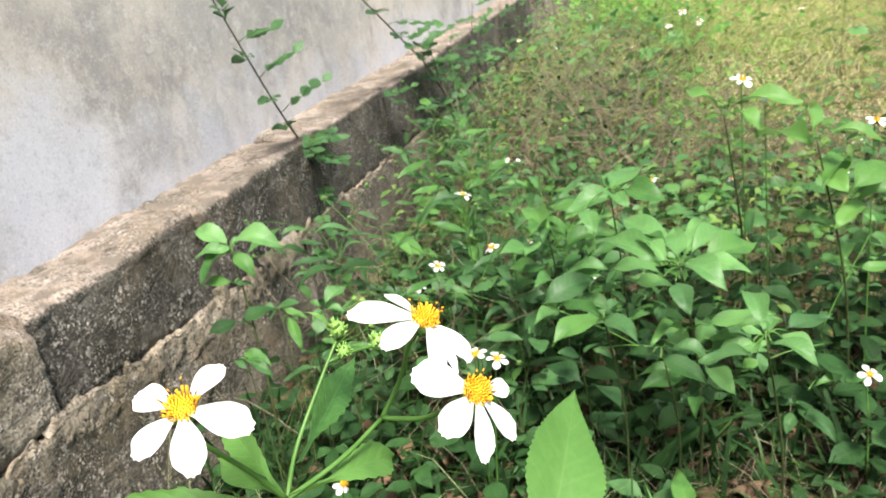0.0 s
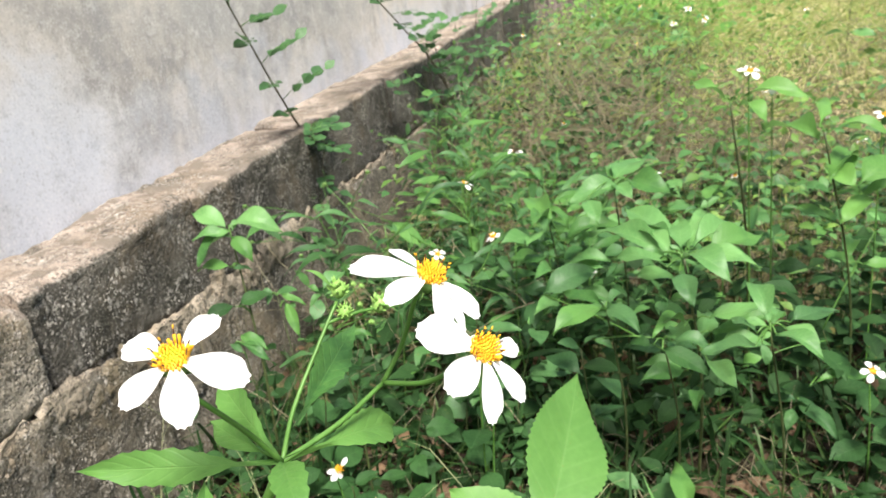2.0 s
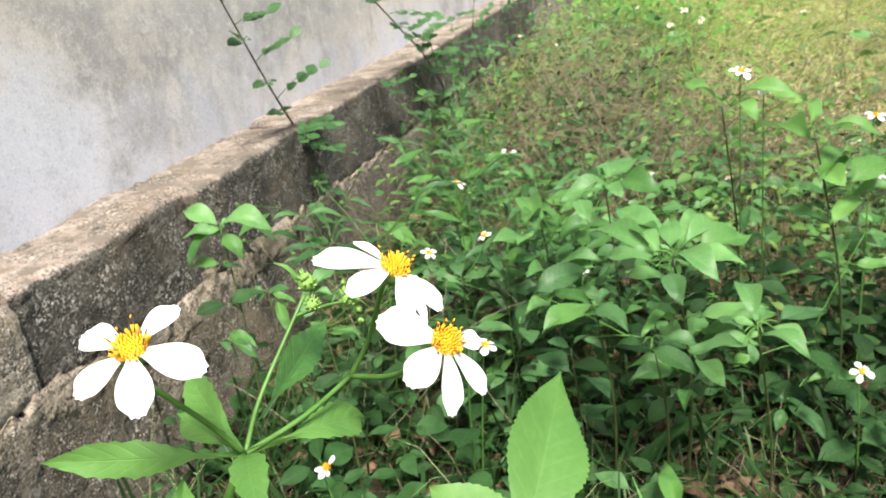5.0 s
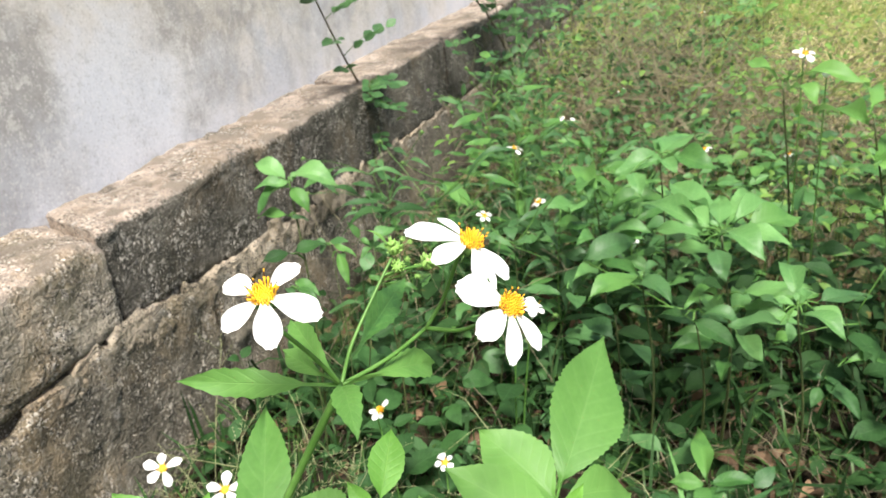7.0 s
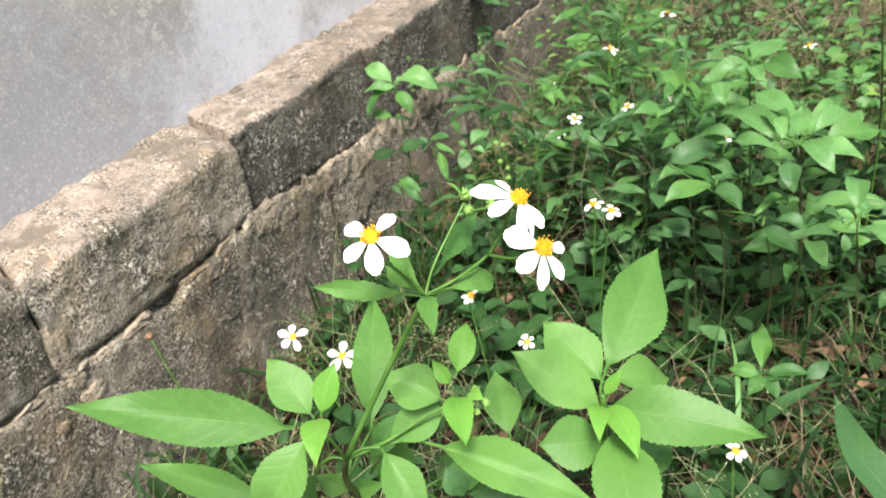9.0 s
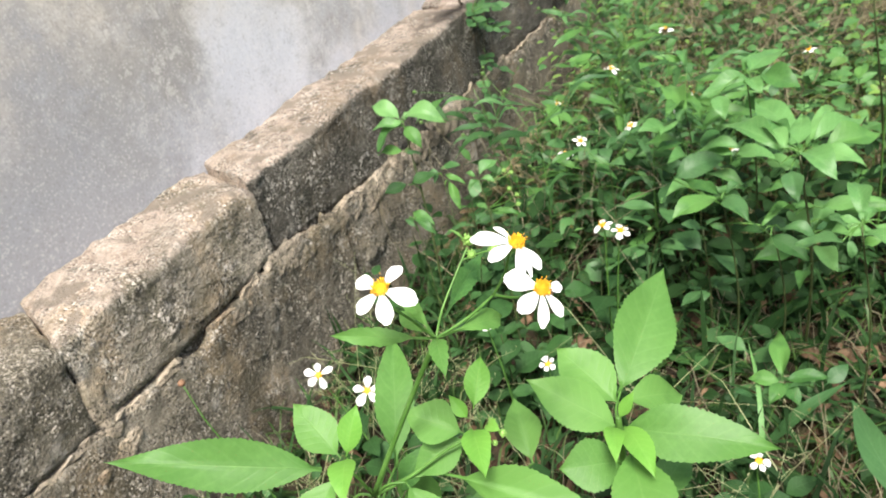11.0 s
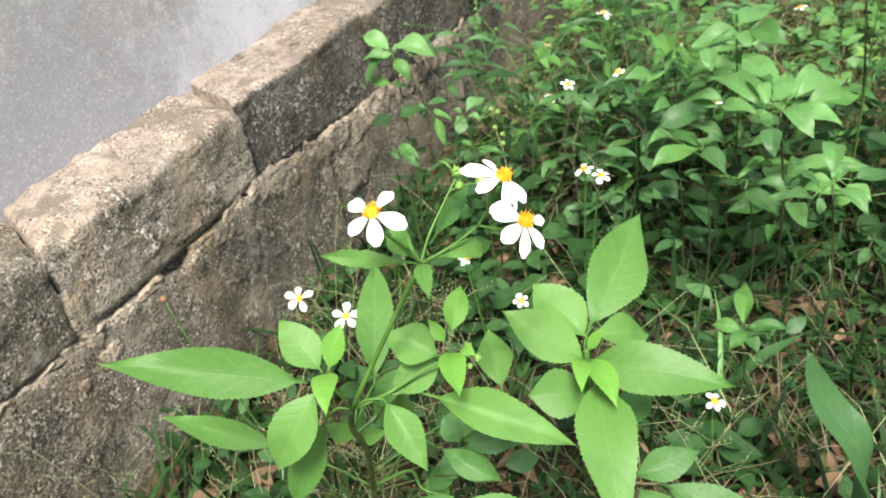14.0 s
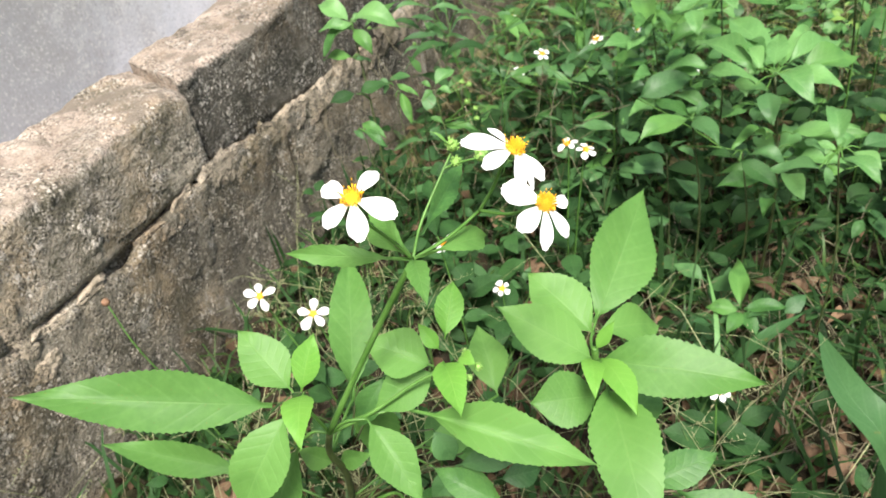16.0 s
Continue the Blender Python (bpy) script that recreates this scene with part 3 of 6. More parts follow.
# upper course: blocks with open joints
def bed(y):
    """Height of the uneven joint between the two courses."""
    z = np.interp(y, (-0.5, 0.28, 0.46, 0.60, 0.75, 1.03, 1.40, 3.0), (0.236, 0.240, 0.238, 0.252, 0.246, 0.224, 0.226, 0.226))
    return float(z) + 0.005 * noise.noise((y * 9, 2, 2))


UPPER = ((-3.0, -0.616), (-0.614, -0.084), (-0.082, 0.276), (0.279, 0.647), (0.649, 1.018), (1.0185, 1.472), (1.476, 2.024), (2.03, 2.72), (2.726, 3.5), (3.506, 4.4), (4.406, 5.2))
for i, (a, b) in enumerate(UPPER):
    near = 0.006 if 0 < b < 1.6 and a > -0.2 else 0.012
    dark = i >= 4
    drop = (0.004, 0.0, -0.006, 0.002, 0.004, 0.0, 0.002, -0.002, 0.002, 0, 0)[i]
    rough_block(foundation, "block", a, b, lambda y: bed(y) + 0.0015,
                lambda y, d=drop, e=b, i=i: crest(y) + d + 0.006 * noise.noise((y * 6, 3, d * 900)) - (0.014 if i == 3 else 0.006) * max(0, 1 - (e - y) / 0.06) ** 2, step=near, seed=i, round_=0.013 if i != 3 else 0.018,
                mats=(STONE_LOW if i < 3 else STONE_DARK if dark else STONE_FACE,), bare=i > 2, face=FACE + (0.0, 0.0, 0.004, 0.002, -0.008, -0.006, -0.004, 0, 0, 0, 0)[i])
# lower course, a little proud in places, with fewer joints
LOWER = ((-3.0, -0.355), (-0.35, 0.0), (0.005, 0.823), (0.828, 1.36), (1.37, 2.0), (2.01, 2.9), (2.91, 4.0), (4.01, 5.2))
for i, (a, b) in enumerate(LOWER):
    near = 0.007 if 0 < b < 1.6 and a > -0.4 else 0.014
    rough_block(foundation, "block", a, b, lambda y: -0.12, lambda y: bed(y) - 0.0015 - 0.016 * max(0.0, 1 - abs(y - 0.445) / 0.03),
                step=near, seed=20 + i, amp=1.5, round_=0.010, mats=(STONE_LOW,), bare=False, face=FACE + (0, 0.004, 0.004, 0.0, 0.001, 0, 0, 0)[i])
# ragged mortar squeezed out between the courses
for i, (a, b, h, out) in enumerate(((-0.3, 0.09, 0.010, 0.002), (0.10, 0.285, 0.012, 0.002), (0.288, 0.415, 0.011, 0.002), (0.475, 0.60, 0.012, 0.003), (0.605, 0.76, 0.014, 0.004), (0.77, 0.99, 0.022, -0.002), (1.0, 1.42, 0.026, -0.008), (1.43, 2.1, 0.022, -0.008))):
    rough_block(foundation, "mortar_bed", a, b, lambda y, h=h: bed(y) - h * (0.9 + 1.5 * noise.noise((y * 11, 1, 1)) + 0.3 * noise.noise((y * 55, 4, 1))), lambda y, h=h: bed(y) + h * (0.35 + 0.9 * noise.noise((y * 18, 5, 2)) + 0.5 * noise.noise((y * 60, 3, 2))),
                step=0.004, seed=40 + i, amp=1.3, round_=0.003, face=FACE + 0.3 * out + 0.002, back=-0.74, mats=(MORTAR,), bare=False, label="crumbling tan lime mortar")


def smear(y, z, w, h, seed, material=MORTAR, x=FACE + 0.0005, proud=0.0042):
    """A ragged pat of mortar stuck on the face, feathered into it at its rim."""
    bm = bmesh.new()
    ny, nz = 26, 14
    grid = []
    for i in range(ny + 1):
        row = []
        for j in range(nz + 1):
            u, v = 2 * i / ny - 1, 2 * j / nz - 1
            q = Vector((u * w * 0.5, v * h * 0.5, seed * 1.7))
            edge = 1 - (u * u + v * v) ** 1.2 + 1.5 * noise.noise(q * 45 + Vector((seed, 0, 0)))
            d = proud * max(-1.2, min(1.0, edge * 1.6)) + 0.002 * noise.noise(q * 160)
            row.append(bm.verts.new((x + d, y + q.x, z + q.y)))
        grid.append(row)
    for a, b in zip(grid, grid[1:]):
        for j in range(nz):
            bm.faces.new((a[j], b[j], b[j + 1], a[j + 1])).smooth = True
    return part("mortar_pat", bm, material, foundation, "ragged pat of tan mortar")


for y, z, w, h, s in ((0.645, 0.243, 0.07, 0.05, 1), (0.70, 0.226, 0.12, 0.046, 2), (0.80, 0.220, 0.16, 0.050, 3), (0.93, 0.218, 0.16, 0.056, 4), (1.03, 0.228, 0.05, 0.07, 5), (1.10, 0.215, 0.12, 0.05, 6),
                      (0.53, 0.226, 0.06, 0.022, 7), (0.288, 0.262, 0.034, 0.10, 8), (0.292, 0.200, 0.06, 0.036, 9), (0.22, 0.188, 0.08, 0.022, 10), (0.12, 0.205, 0.08, 0.024, 11), (1.25, 0.22, 0.16, 0.06, 12)):
    smear(y, z, w, h, s)
for y, z, w, h, s in ((0.55, 0.17, 0.12, 0.07, 21), (0.72, 0.12, 0.14, 0.09, 22), (0.36, 0.11, 0.13, 0.08, 23), (0.90, 0.15, 0.12, 0.08, 24), (0.20, 0.12, 0.12, 0.08, 25), (0.47, 0.30, 0.16, 0.07, 26)):
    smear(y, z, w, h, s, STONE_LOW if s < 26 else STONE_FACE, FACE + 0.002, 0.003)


def build_plaster():
    bm = bmesh.new()
    ys = [-3 + 0.05 * i for i in range(165)]
    zs = [0.30 + 0.05 * i for i in range(50)]
    rows = [[bm.verts.new((BACK - 0.012 * (y > 0.8) * min(1, (y - 0.8) * 2) + 0.006 * noise.noise((y * 2, z * 2, 0)) + 0.003 * noise.noise((y * 9, z * 9, 3)), y, z)) for z in zs] for y in ys]
    for a, b in zip(rows, rows[1:]):
        for i in range(len(zs) - 1):
            bm.faces.new((a[i], b[i], b[i + 1], a[i + 1])).smooth = True
    bm.normal_update()
    ext = bmesh.ops.extrude_face_region(bm, geom=bm.faces[:])
    bmesh.ops.translate(bm, vec=(-0.22, 0, 0), verts=[v for v in ext["geom"] if isinstance(v, bmesh.types.BMVert)])
    bmesh.ops.recalc_face_normals(bm, faces=bm.faces[:])
    me = bpy.data.meshes.new("wall_plaster")
    bm.to_mesh(me)
    bm.free()
    me.materials.append(PLASTER)
    return tagged(new("wall_plaster", me), "grey-white stained cement plaster wall above the ledge", "wall", kind="structure")


build_plaster()

# ---- the flowering plant in front ----
FRONT = thing("flowering_plant", (-0.255, 0.235, heave(-0.255, 0.235)), "tall weed with white daisy flowers and toothed green leaves", "plant", "flowering weeds")


def near_leaf(owner, base, tip, wide, face=(0.25, -0.35, 0.9), teeth=12, fold=0.3, arch=0.08, peak=0.4, seed=0, stalk=0.05, material=LEAF, tip_=1.15, twist=0.0, wave=0.03, curl=0.0, base_=0.9, bite=0.085, fine=1.6):
    length = (Vector(tip) - Vector(base)).length
    if wide / length > 0.42:
        tip_ = 1.35
    me = leaf_mesh(wide / length, round(teeth * fine), fold, arch, wave, peak, stalk, seed, cols=4, tip=tip_, twist=twist, curl=curl, base=base_, bite=bite)
    me.materials.append(material)
    return put_leaf(owner, me, base, tip, face)


def stalk(owner, points, r0, r1, name="stem", material=STEM, sides=8, knots=0.0, label=""):
    bm = tube(bmesh.new(), bend(points), r0, r1, sides, owner.location, knots)
    return part(name, bm, material, owner, label)


LOW, TOP = (-0.189, 0.155, 0.403), (-0.1130, 0.1655, 0.5365)
stalk(FRONT, [(-0.255, 0.235, -0.02), (-0.262, 0.225, 0.10), (-0.232, 0.195, 0.24), (-0.203, 0.172, 0.335), (-0.199, 0.160, 0.375), LOW], 0.0028, 0.0021, "stem", STEM_DARK, 8, 0.04, "dark lower stem")
stalk(FRONT, [LOW, (-0.168, 0.161, 0.442), (-0.140, 0.167, 0.492), TOP], 0.0020, 0.0016)
stalk(FRONT, [LOW, (-0.164, 0.168, 0.414), (-0.140, 0.185, 0.428), (-0.116, 0.199, 0.437)], 0.0014, 0.0010, "branch")
stalk(FRONT, [TOP, (-0.1170, 0.1575, 0.5525), (-0.1235, 0.1475, 0.5705), (-0.1255, 0.1445, 0.5775)], 0.0009, 0.0007, "flower_stalk")
stalk(FRONT, [TOP, (-0.1020, 0.1845, 0.5375), (-0.0940, 0.2055, 0.5395)], 0.0009, 0.0008, "flower_stalk")
stalk(FRONT, [(-0.0940, 0.2055, 0.5395), (-0.0860, 0.2085, 0.5525), (-0.0760, 0.2015, 0.5725), (-0.0705, 0.1963, 0.5765)], 0.0009, 0.0008, "flower_stalk")
stalk(FRONT, [(-0.0940, 0.2055, 0.5395), (-0.0780, 0.2005, 0.5425), (-0.0650, 0.1905, 0.5525), (-0.0552, 0.1812, 0.5620)], 0.0009, 0.0008, "flower_stalk")
stalk(FRONT, [TOP, (-0.1150, 0.1825, 0.5445), (-0.1110, 0.2025, 0.5585), (-0.1080, 0.2125, 0.5665)], 0.0008, 0.0006, "bud_stalk", STEM, 6)
stalk(FRONT, [(-0.1100, 0.2065, 0.5615), (-0.1030, 0.2165, 0.5605), (-0.0980, 0.2215, 0.5595)], 0.0007, 0.0006, "bud_stalk", STEM, 6)

BIG_DISC = [disc_mesh(0.0042, 0.0019, 76, s, h) for s, h in ((11, 0.42), (12, 0.0), (13, 0.10))]
BIG_CUP = cup_mesh(0.0044)
flower(FRONT, (-0.1236, 0.1454, 0.5821), (0.227, -0.393, 0.891), ((177, 0.0150, 1.30, 0.0), (72, 0.0164, 0.88, 0.06), (-2, 0.0214, 1.0, 0.0), (-55, 0.0212, 0.84, -0.02), (-106, 0.0177, 0.86, 0.0)), BIG_DISC[0], BIG_CUP, 0.0046)
flower(FRONT, (-0.0511, 0.1784, 0.5661), (0.62, -0.42, 0.66), ((-157, 0.0204, 1.12, 0.0), (-97, 0.0185, 0.92, 0.0), (-53, 0.0211, 0.62, -0.02), (-15, 0.0182, 0.68, -0.05), (43, 0.0115, 1.1, 0.0)), BIG_DISC[2], BIG_CUP, 0.0044)
flower(FRONT, (-0.0683, 0.1955, 0.5817), (0.45, -0.20, 0.87), ((-153, 0.0248, 0.76, 0.0), (172, 0.0150, 0.5, 0.08), (-112, 0.0200, 0.80, 0.0), (-25, 0.0200, 0.70, -0.02), (-44, 0.0225, 0.26, -0.06), (-58, 0.0222, 0.52, -0.05)), BIG_DISC[1], BIG_CUP, 0.0046)


def bud(owner, at, normal, size, seed, label="round green flower bud with spiky bracts"):
    R = random.Random(seed)
    bm = bmesh.new()
    bmesh.ops.create_uvsphere(bm, u_segments=10, v_segments=8, radius=size, matrix=Matrix.Diagonal((0.9, 0.9, 1.05, 1)))
    for k in range(26):
        z = R.uniform(-0.6, 0.95)
        a = k * 2.4
        r = math.sqrt(1 - z * z)
        d = Vector((r * math.cos(a), r * math.sin(a), z))
        tube(bm, [d * size * 0.8, d * size * 1.12 + Vector((0, 0, size * 0.15)), d * size * 1.28 + Vector((0, 0, size * 0.35))], size * 0.22, size * 0.04, 4)
    smooth(bm)
    return part("flower_bud", bm, BUDGREEN, owner, label, Matrix.Translation(Vector(at) - owner.location) @ axes(normal))


bud(FRONT, (-0.1070, 0.2135, 0.5705), (0.1, 0.0, 1), 0.0031, 1)
bud(FRONT, (-0.1040, 0.2085, 0.5645), (0.4, -0.2, 0.8), 0.0024, 2)
bud(FRONT, (-0.0970, 0.2225, 0.5605), (0.3, 0.1, 1), 0.0030, 3)
near_leaf(FRONT, (-0.1080, 0.2125, 0.5705), (-0.1200, 0.2115, 0.5785), 0.0014, teeth=0, seed=9, arch=0.25)
near_leaf(FRONT, (-0.1000, 0.2215, 0.5605), (-0.0900, 0.2205, 0.5585), 0.0012, teeth=0, seed=8, arch=0.2)

# leaves round the upper fork
near_leaf(FRONT, TOP, (-0.1790, 0.1575, 0.5365), 0.0125, (0.2, -0.75, 0.62), 9, 0.2, -0.02, 0.48, 1, 0.22, bite=0.22, fine=1.1)
near_leaf(FRONT, TOP, (-0.0940, 0.1375, 0.5345), 0.0115, (0.3, -0.4, 0.85), 6, 0.3, 0.12, 0.42, 2, 0.06, bite=0.22, fine=1.1)
near_leaf(FRONT, TOP, (-0.0960, 0.2125, 0.5185), 0.0150, (0.15, -0.75, 0.6), 7, 0.25, 0.10, 0.58, 3, 0.30, bite=0.22, fine=1.1)
near_leaf(FRONT, TOP, (-0.1515, 0.2005, 0.5415), 0.0125, (0.3, -0.8, 0.5), 7, 0.2, 0.03, 0.62, 4, 0.25, bite=0.22, fine=1.1)
near_leaf(FRONT, TOP, (-0.1505, 0.1875, 0.5355), 0.0085, (0.3, -0.8, 0.5), 0, 0.2, 0.05, 0.55, 5, 0.22)
near_leaf(FRONT, (-0.1170, 0.1845, 0.5365), (-0.1190, 0.2465, 0.5415), 0.0140, (0.45, -0.75, 0.5), 10, 0.3, 0.05, 0.45, 6, 0.12, LEAF_MID, bite=0.22, fine=1.0)

# leaves and side shoots of the lower fork
near_leaf(FRONT, (-0.199, 0.131, 0.450), (-0.299, 0.066, 0.498), 0.033, (0.35, -0.55, 0.75), 22, 0.30, 0.03, 0.36, 11, 0.03)
near_leaf(FRONT, (-0.195, 0.138, 0.440), (-0.217, 0.098, 0.392), 0.034, (0.25, -0.8, 0.55), 11, 0.40, 0.12, 0.4, 13, 0.07)
near_leaf(FRONT, (-0.205, 0.148, 0.400), (-0.230, 0.112, 0.334), 0.028, (0.3, -0.8, 0.5), 11, 0.40, 0.10, 0.4, 14, 0.07)
near_leaf(FRONT, (-0.200, 0.150, 0.440), (-0.239, 0.164, 0.467), 0.029, (0.39, -0.44, 0.76), 11, 0.22, 0.05, 0.44, 15, 0.07)
near_leaf(FRONT, (-0.182, 0.138, 0.458), (-0.178, 0.157, 0.484), 0.017, (0.3, -0.7, 0.6), 7, 0.40, 0.05, 0.46, 16, 0.07, LEAF_YOUNG)
near_leaf(FRONT, (-0.176, 0.133, 0.464), (-0.157, 0.099, 0.464), 0.017, (0.2, -0.4, 0.85), 7, 0.40, 0.15, 0.4, 17, 0.07, LEAF_YOUNG)
near_leaf(FRONT, (-0.202, 0.199, 0.380), (-0.247, 0.296, 0.423), 0.033, (0.5, -0.55, 0.65), 12, 0.40, 0.04, 0.4, 18, 0.07)
near_leaf(FRONT, (-0.166, 0.164, 0.412), (-0.126, 0.142, 0.376), 0.026, (0.5, -0.5, 0.7), 9, 0.40, 0.06, 0.4, 19, 0.07)
near_leaf(FRONT, (-0.150, 0.178, 0.410), (-0.036, 0.191, 0.380), 0.031, (0.1, -0.45, 0.9), 18, 0.75, 0.08, 0.42, 20, 0.16)
near_leaf(FRONT, (-0.130, 0.209, 0.442), (-0.134, 0.240, 0.461), 0.019, (0.4, -0.6, 0.7), 7, 0.40, 0.04, 0.46, 21, 0.07, LEAF_YOUNG)
near_leaf(FRONT, (-0.128, 0.198, 0.444), (-0.141, 0.202, 0.459), 0.010, (0.4, -0.8, 0.5), 5, 0.40, 0.04, 0.4, 22, 0.07, LEAF_YOUNG)
near_leaf(FRONT, (-0.125, 0.194, 0.440), (-0.099, 0.156, 0.441), 0.019, (0.3, -0.3, 0.9), 8, 0.40, 0.1, 0.4, 23, 0.07, LEAF_YOUNG)
near_leaf(FRONT, (-0.133, 0.196, 0.432), (-0.175, 0.193, 0.445), 0.031, (0.31, -0.5, 0.77), 11, 0.40, 0.08, 0.4, 24, 0.07)
near_leaf(FRONT, (-0.136, 0.202, 0.422), (-0.166, 0.172, 0.410), 0.027, (0.31, -0.5, 0.77), 11, 0.40, 0.08, 0.4, 25, 0.07)
near_leaf(FRONT, (-0.117, 0.200, 0.440), (-0.104, 0.193, 0.443), 0.009, (0.3, -0.5, 0.8), 5, 0.40, 0.1, 0.4, 26, 0.07, LEAF_YOUNG)
near_leaf(FRONT, (-0.139, 0.288, 0.309), (-0.170, 0.335, 0.334), 0.032, (0.3, -0.5, 0.8), 9, 0.40, 0.06, 0.4, 27, 0.07)
near_leaf(FRONT, (-0.203, 0.216, 0.381), (-0.196, 0.215, 0.305), 0.034, (0.4, -0.85, 0.35), 9, 0.40, 0.05, 0.4, 28, 0.07)
near_leaf(FRONT, (-0.306, 0.180, 0.293), (-0.381, 0.135, 0.354), 0.026, (0.45, -0.5, 0.7), 12, 0.5, -0.05, 0.4, 12, 0.07)
near_leaf(FRONT, (-0.203, 0.166, 0.357), (-0.221, 0.156, 0.376), 0.017, (0.3, -0.7, 0.6), 5, 0.40, 0.05, 0.4, 29, 0.07)
near_leaf(FRONT, (-0.206, 0.172, 0.350), (-0.178, 0.173, 0.366), 0.014, (0.3, -0.7, 0.6), 5, 0.40, 0.05, 0.4, 30, 0.07)
for a, b in (((-0.193, 0.143, 0.440), LOW), ((-0.205, 0.148, 0.400), LOW), ((-0.166, 0.164, 0.412), LOW), ((-0.152, 0.177, 0.410), LOW), ((-0.306, 0.180, 0.293), (-0.226, 0.19, 0.262)), ((-0.204, 0.168, 0.354), (-0.2005, 0.165, 0.353)), ((-0.210, 0.196, 0.380), (-0.2, 0.163, 0.372)),
             ((-0.203, 0.216, 0.381), (-0.2, 0.163, 0.372)), ((-0.139, 0.288, 0.309), (-0.218, 0.183, 0.29))):
    mid = (Vector(a) + Vector(b)) / 2 + Vector((0, 0, 0.004))
    stalk(FRONT, [b, mid, a], 0.0011, 0.0009, "petiole", STEM, 6)
bud(FRONT, (-0.113, 0.201, 0.441), (0.2, -0.3, 1), 0.0027, 5)
bud(FRONT, (-0.105, 0.197, 0.437), (0.3, -0.3, 1), 0.0023, 6)
bud(FRONT, (-0.108, 0.190, 0.435), (0.4, -0.5, 0.8), 0.0018, 7)
# low side branch with drooping leaves
stalk(FRONT, [(-0.226, 0.19, 0.262), (-0.19, 0.20, 0.285), (-0.165, 0.18, 0.296), (-0.145, 0.19, 0.282)], 0.0015, 0.001, "branch")
for n, (b, t, w, se) in enumerate((((-0.165, 0.172, 0.300), (-0.111, 0.153, 0.277), 0.040, 41), ((-0.147, 0.189, 0.280), (-0.069, 0.208, 0.238), 0.040, 42), ((-0.165, 0.183, 0.287), (-0.157, 0.217, 0.283), 0.020, 43),
                                  ((-0.168, 0.222, 0.295), (-0.120, 0.228, 0.266), 0.025, 44), ((-0.167, 0.244, 0.287), (-0.109, 0.291, 0.263), 0.028, 45), ((-0.184, 0.237, 0.290), (-0.168, 0.279, 0.294), 0.029, 46))):
    near_leaf(FRONT, b, t, w, (0.25, -0.5, 0.8), 10, 0.3, 0.1, 0.42, se, 0.08, LEAF_MID)
near_leaf(FRONT, (-0.120, 0.235, 0.200), (-0.060, 0.200, 0.180), 0.038, (0.2, -0.5, 0.8), 10, 0.3, 0.1, 0.42, 47, 0.08, LEAF_MID)
stalk(FRONT, [(-0.24, 0.205, 0.18), (-0.18, 0.23, 0.205), (-0.120, 0.235, 0.200)], 0.0012, 0.0009, "petiole")
# leaves behind the lower fork, their shade put into duller leaf greens
for n, (b, t, w) in enumerate((((-0.16, 0.235, 0.387), (-0.198, 0.234, 0.396), 0.022), ((-0.182, 0.213, 0.395), (-0.197, 0.19, 0.365), 0.019), ((-0.156, 0.215, 0.348), (-0.144, 0.213, 0.321), 0.019),
                               ((-0.098, 0.243, 0.32), (-0.149, 0.221, 0.316), 0.023), ((-0.14, 0.22, 0.309), (-0.161, 0.2, 0.286), 0.021), ((-0.173, 0.209, 0.288), (-0.162, 0.196, 0.251), 0.021),
                               ((-0.129, 0.246, 0.264), (-0.103, 0.27, 0.255), 0.021), ((-0.164, 0.212, 0.323), (-0.136, 0.242, 0.331), 0.024), ((-0.144, 0.213, 0.315), (-0.094, 0.246, 0.317), 0.021), ((-0.110, 0.206, 0.297), (-0.158, 0.207, 0.316), 0.022))):
    near_leaf(FRONT, b, t, w, (0.3, -0.55, 0.7), 9, 0.35, 0.1, 0.44, 180 + n, 0.06, LEAF_MID if n % 2 else LEAF_COOL)
    stalk(FRONT, [(-0.218 + 0.02 * (b[2] > 0.34), 0.183, b[2] - 0.03), ((b[0] - 0.21) / 2, (b[1] + 0.19) / 2, b[2] - 0.004), b], 0.0008, 0.0006, "petiole", STEM_DARK, 5)
stalk(FRONT, [(-0.228, 0.19, 0.25), (-0.20, 0.235, 0.285), (-0.167, 0.244, 0.287)], 0.0012, 0.0009, "petiole")
stalk(FRONT, [(-0.20, 0.235, 0.285), (-0.168, 0.222, 0.295)], 0.001, 0.0009, "petiole")

# ---- the broad-leaved shoot beside it ----
SHOOT = thing("broad_leaved_shoot", (-0.045, 0.335, heave(-0.045, 0.335)), "young weed shoot with broad bright green toothed leaves", "plant", "flowering weeds")
RP = (-0.065, 0.300, 0.352)
stalk(SHOOT, [(-0.045, 0.335, -0.02), (-0.052, 0.325, 0.12), (-0.068, 0.31, 0.25), RP, (-0.064, 0.298, 0.366)], 0.0042, 0.0022, knots=0.04)
stalk(SHOOT, [RP, (-0.072, 0.317, 0.355), (-0.072, 0.335, 0.360)], 0.0012, 0.001, "petiole")
near_leaf(SHOOT, RP, (-0.132, 0.292, 0.397), 0.040, (0.2, -0.5, 0.8), 13, 0.3, 0.03, 0.42, 51, 0.05)
near_leaf(SHOOT, (-0.071, 0.322, 0.356), (-0.127, 0.348, 0.383), 0.045, (0.3, -0.4, 0.85), 9, 0.3, 0.05, 0.46, 52, 0.05)
near_leaf(SHOOT, (-0.072, 0.331, 0.359), (-0.059, 0.452, 0.401), 0.054, (0.45, -0.75, 0.5), 18, 0.22, 0.02, 0.44, 53, 0.05)
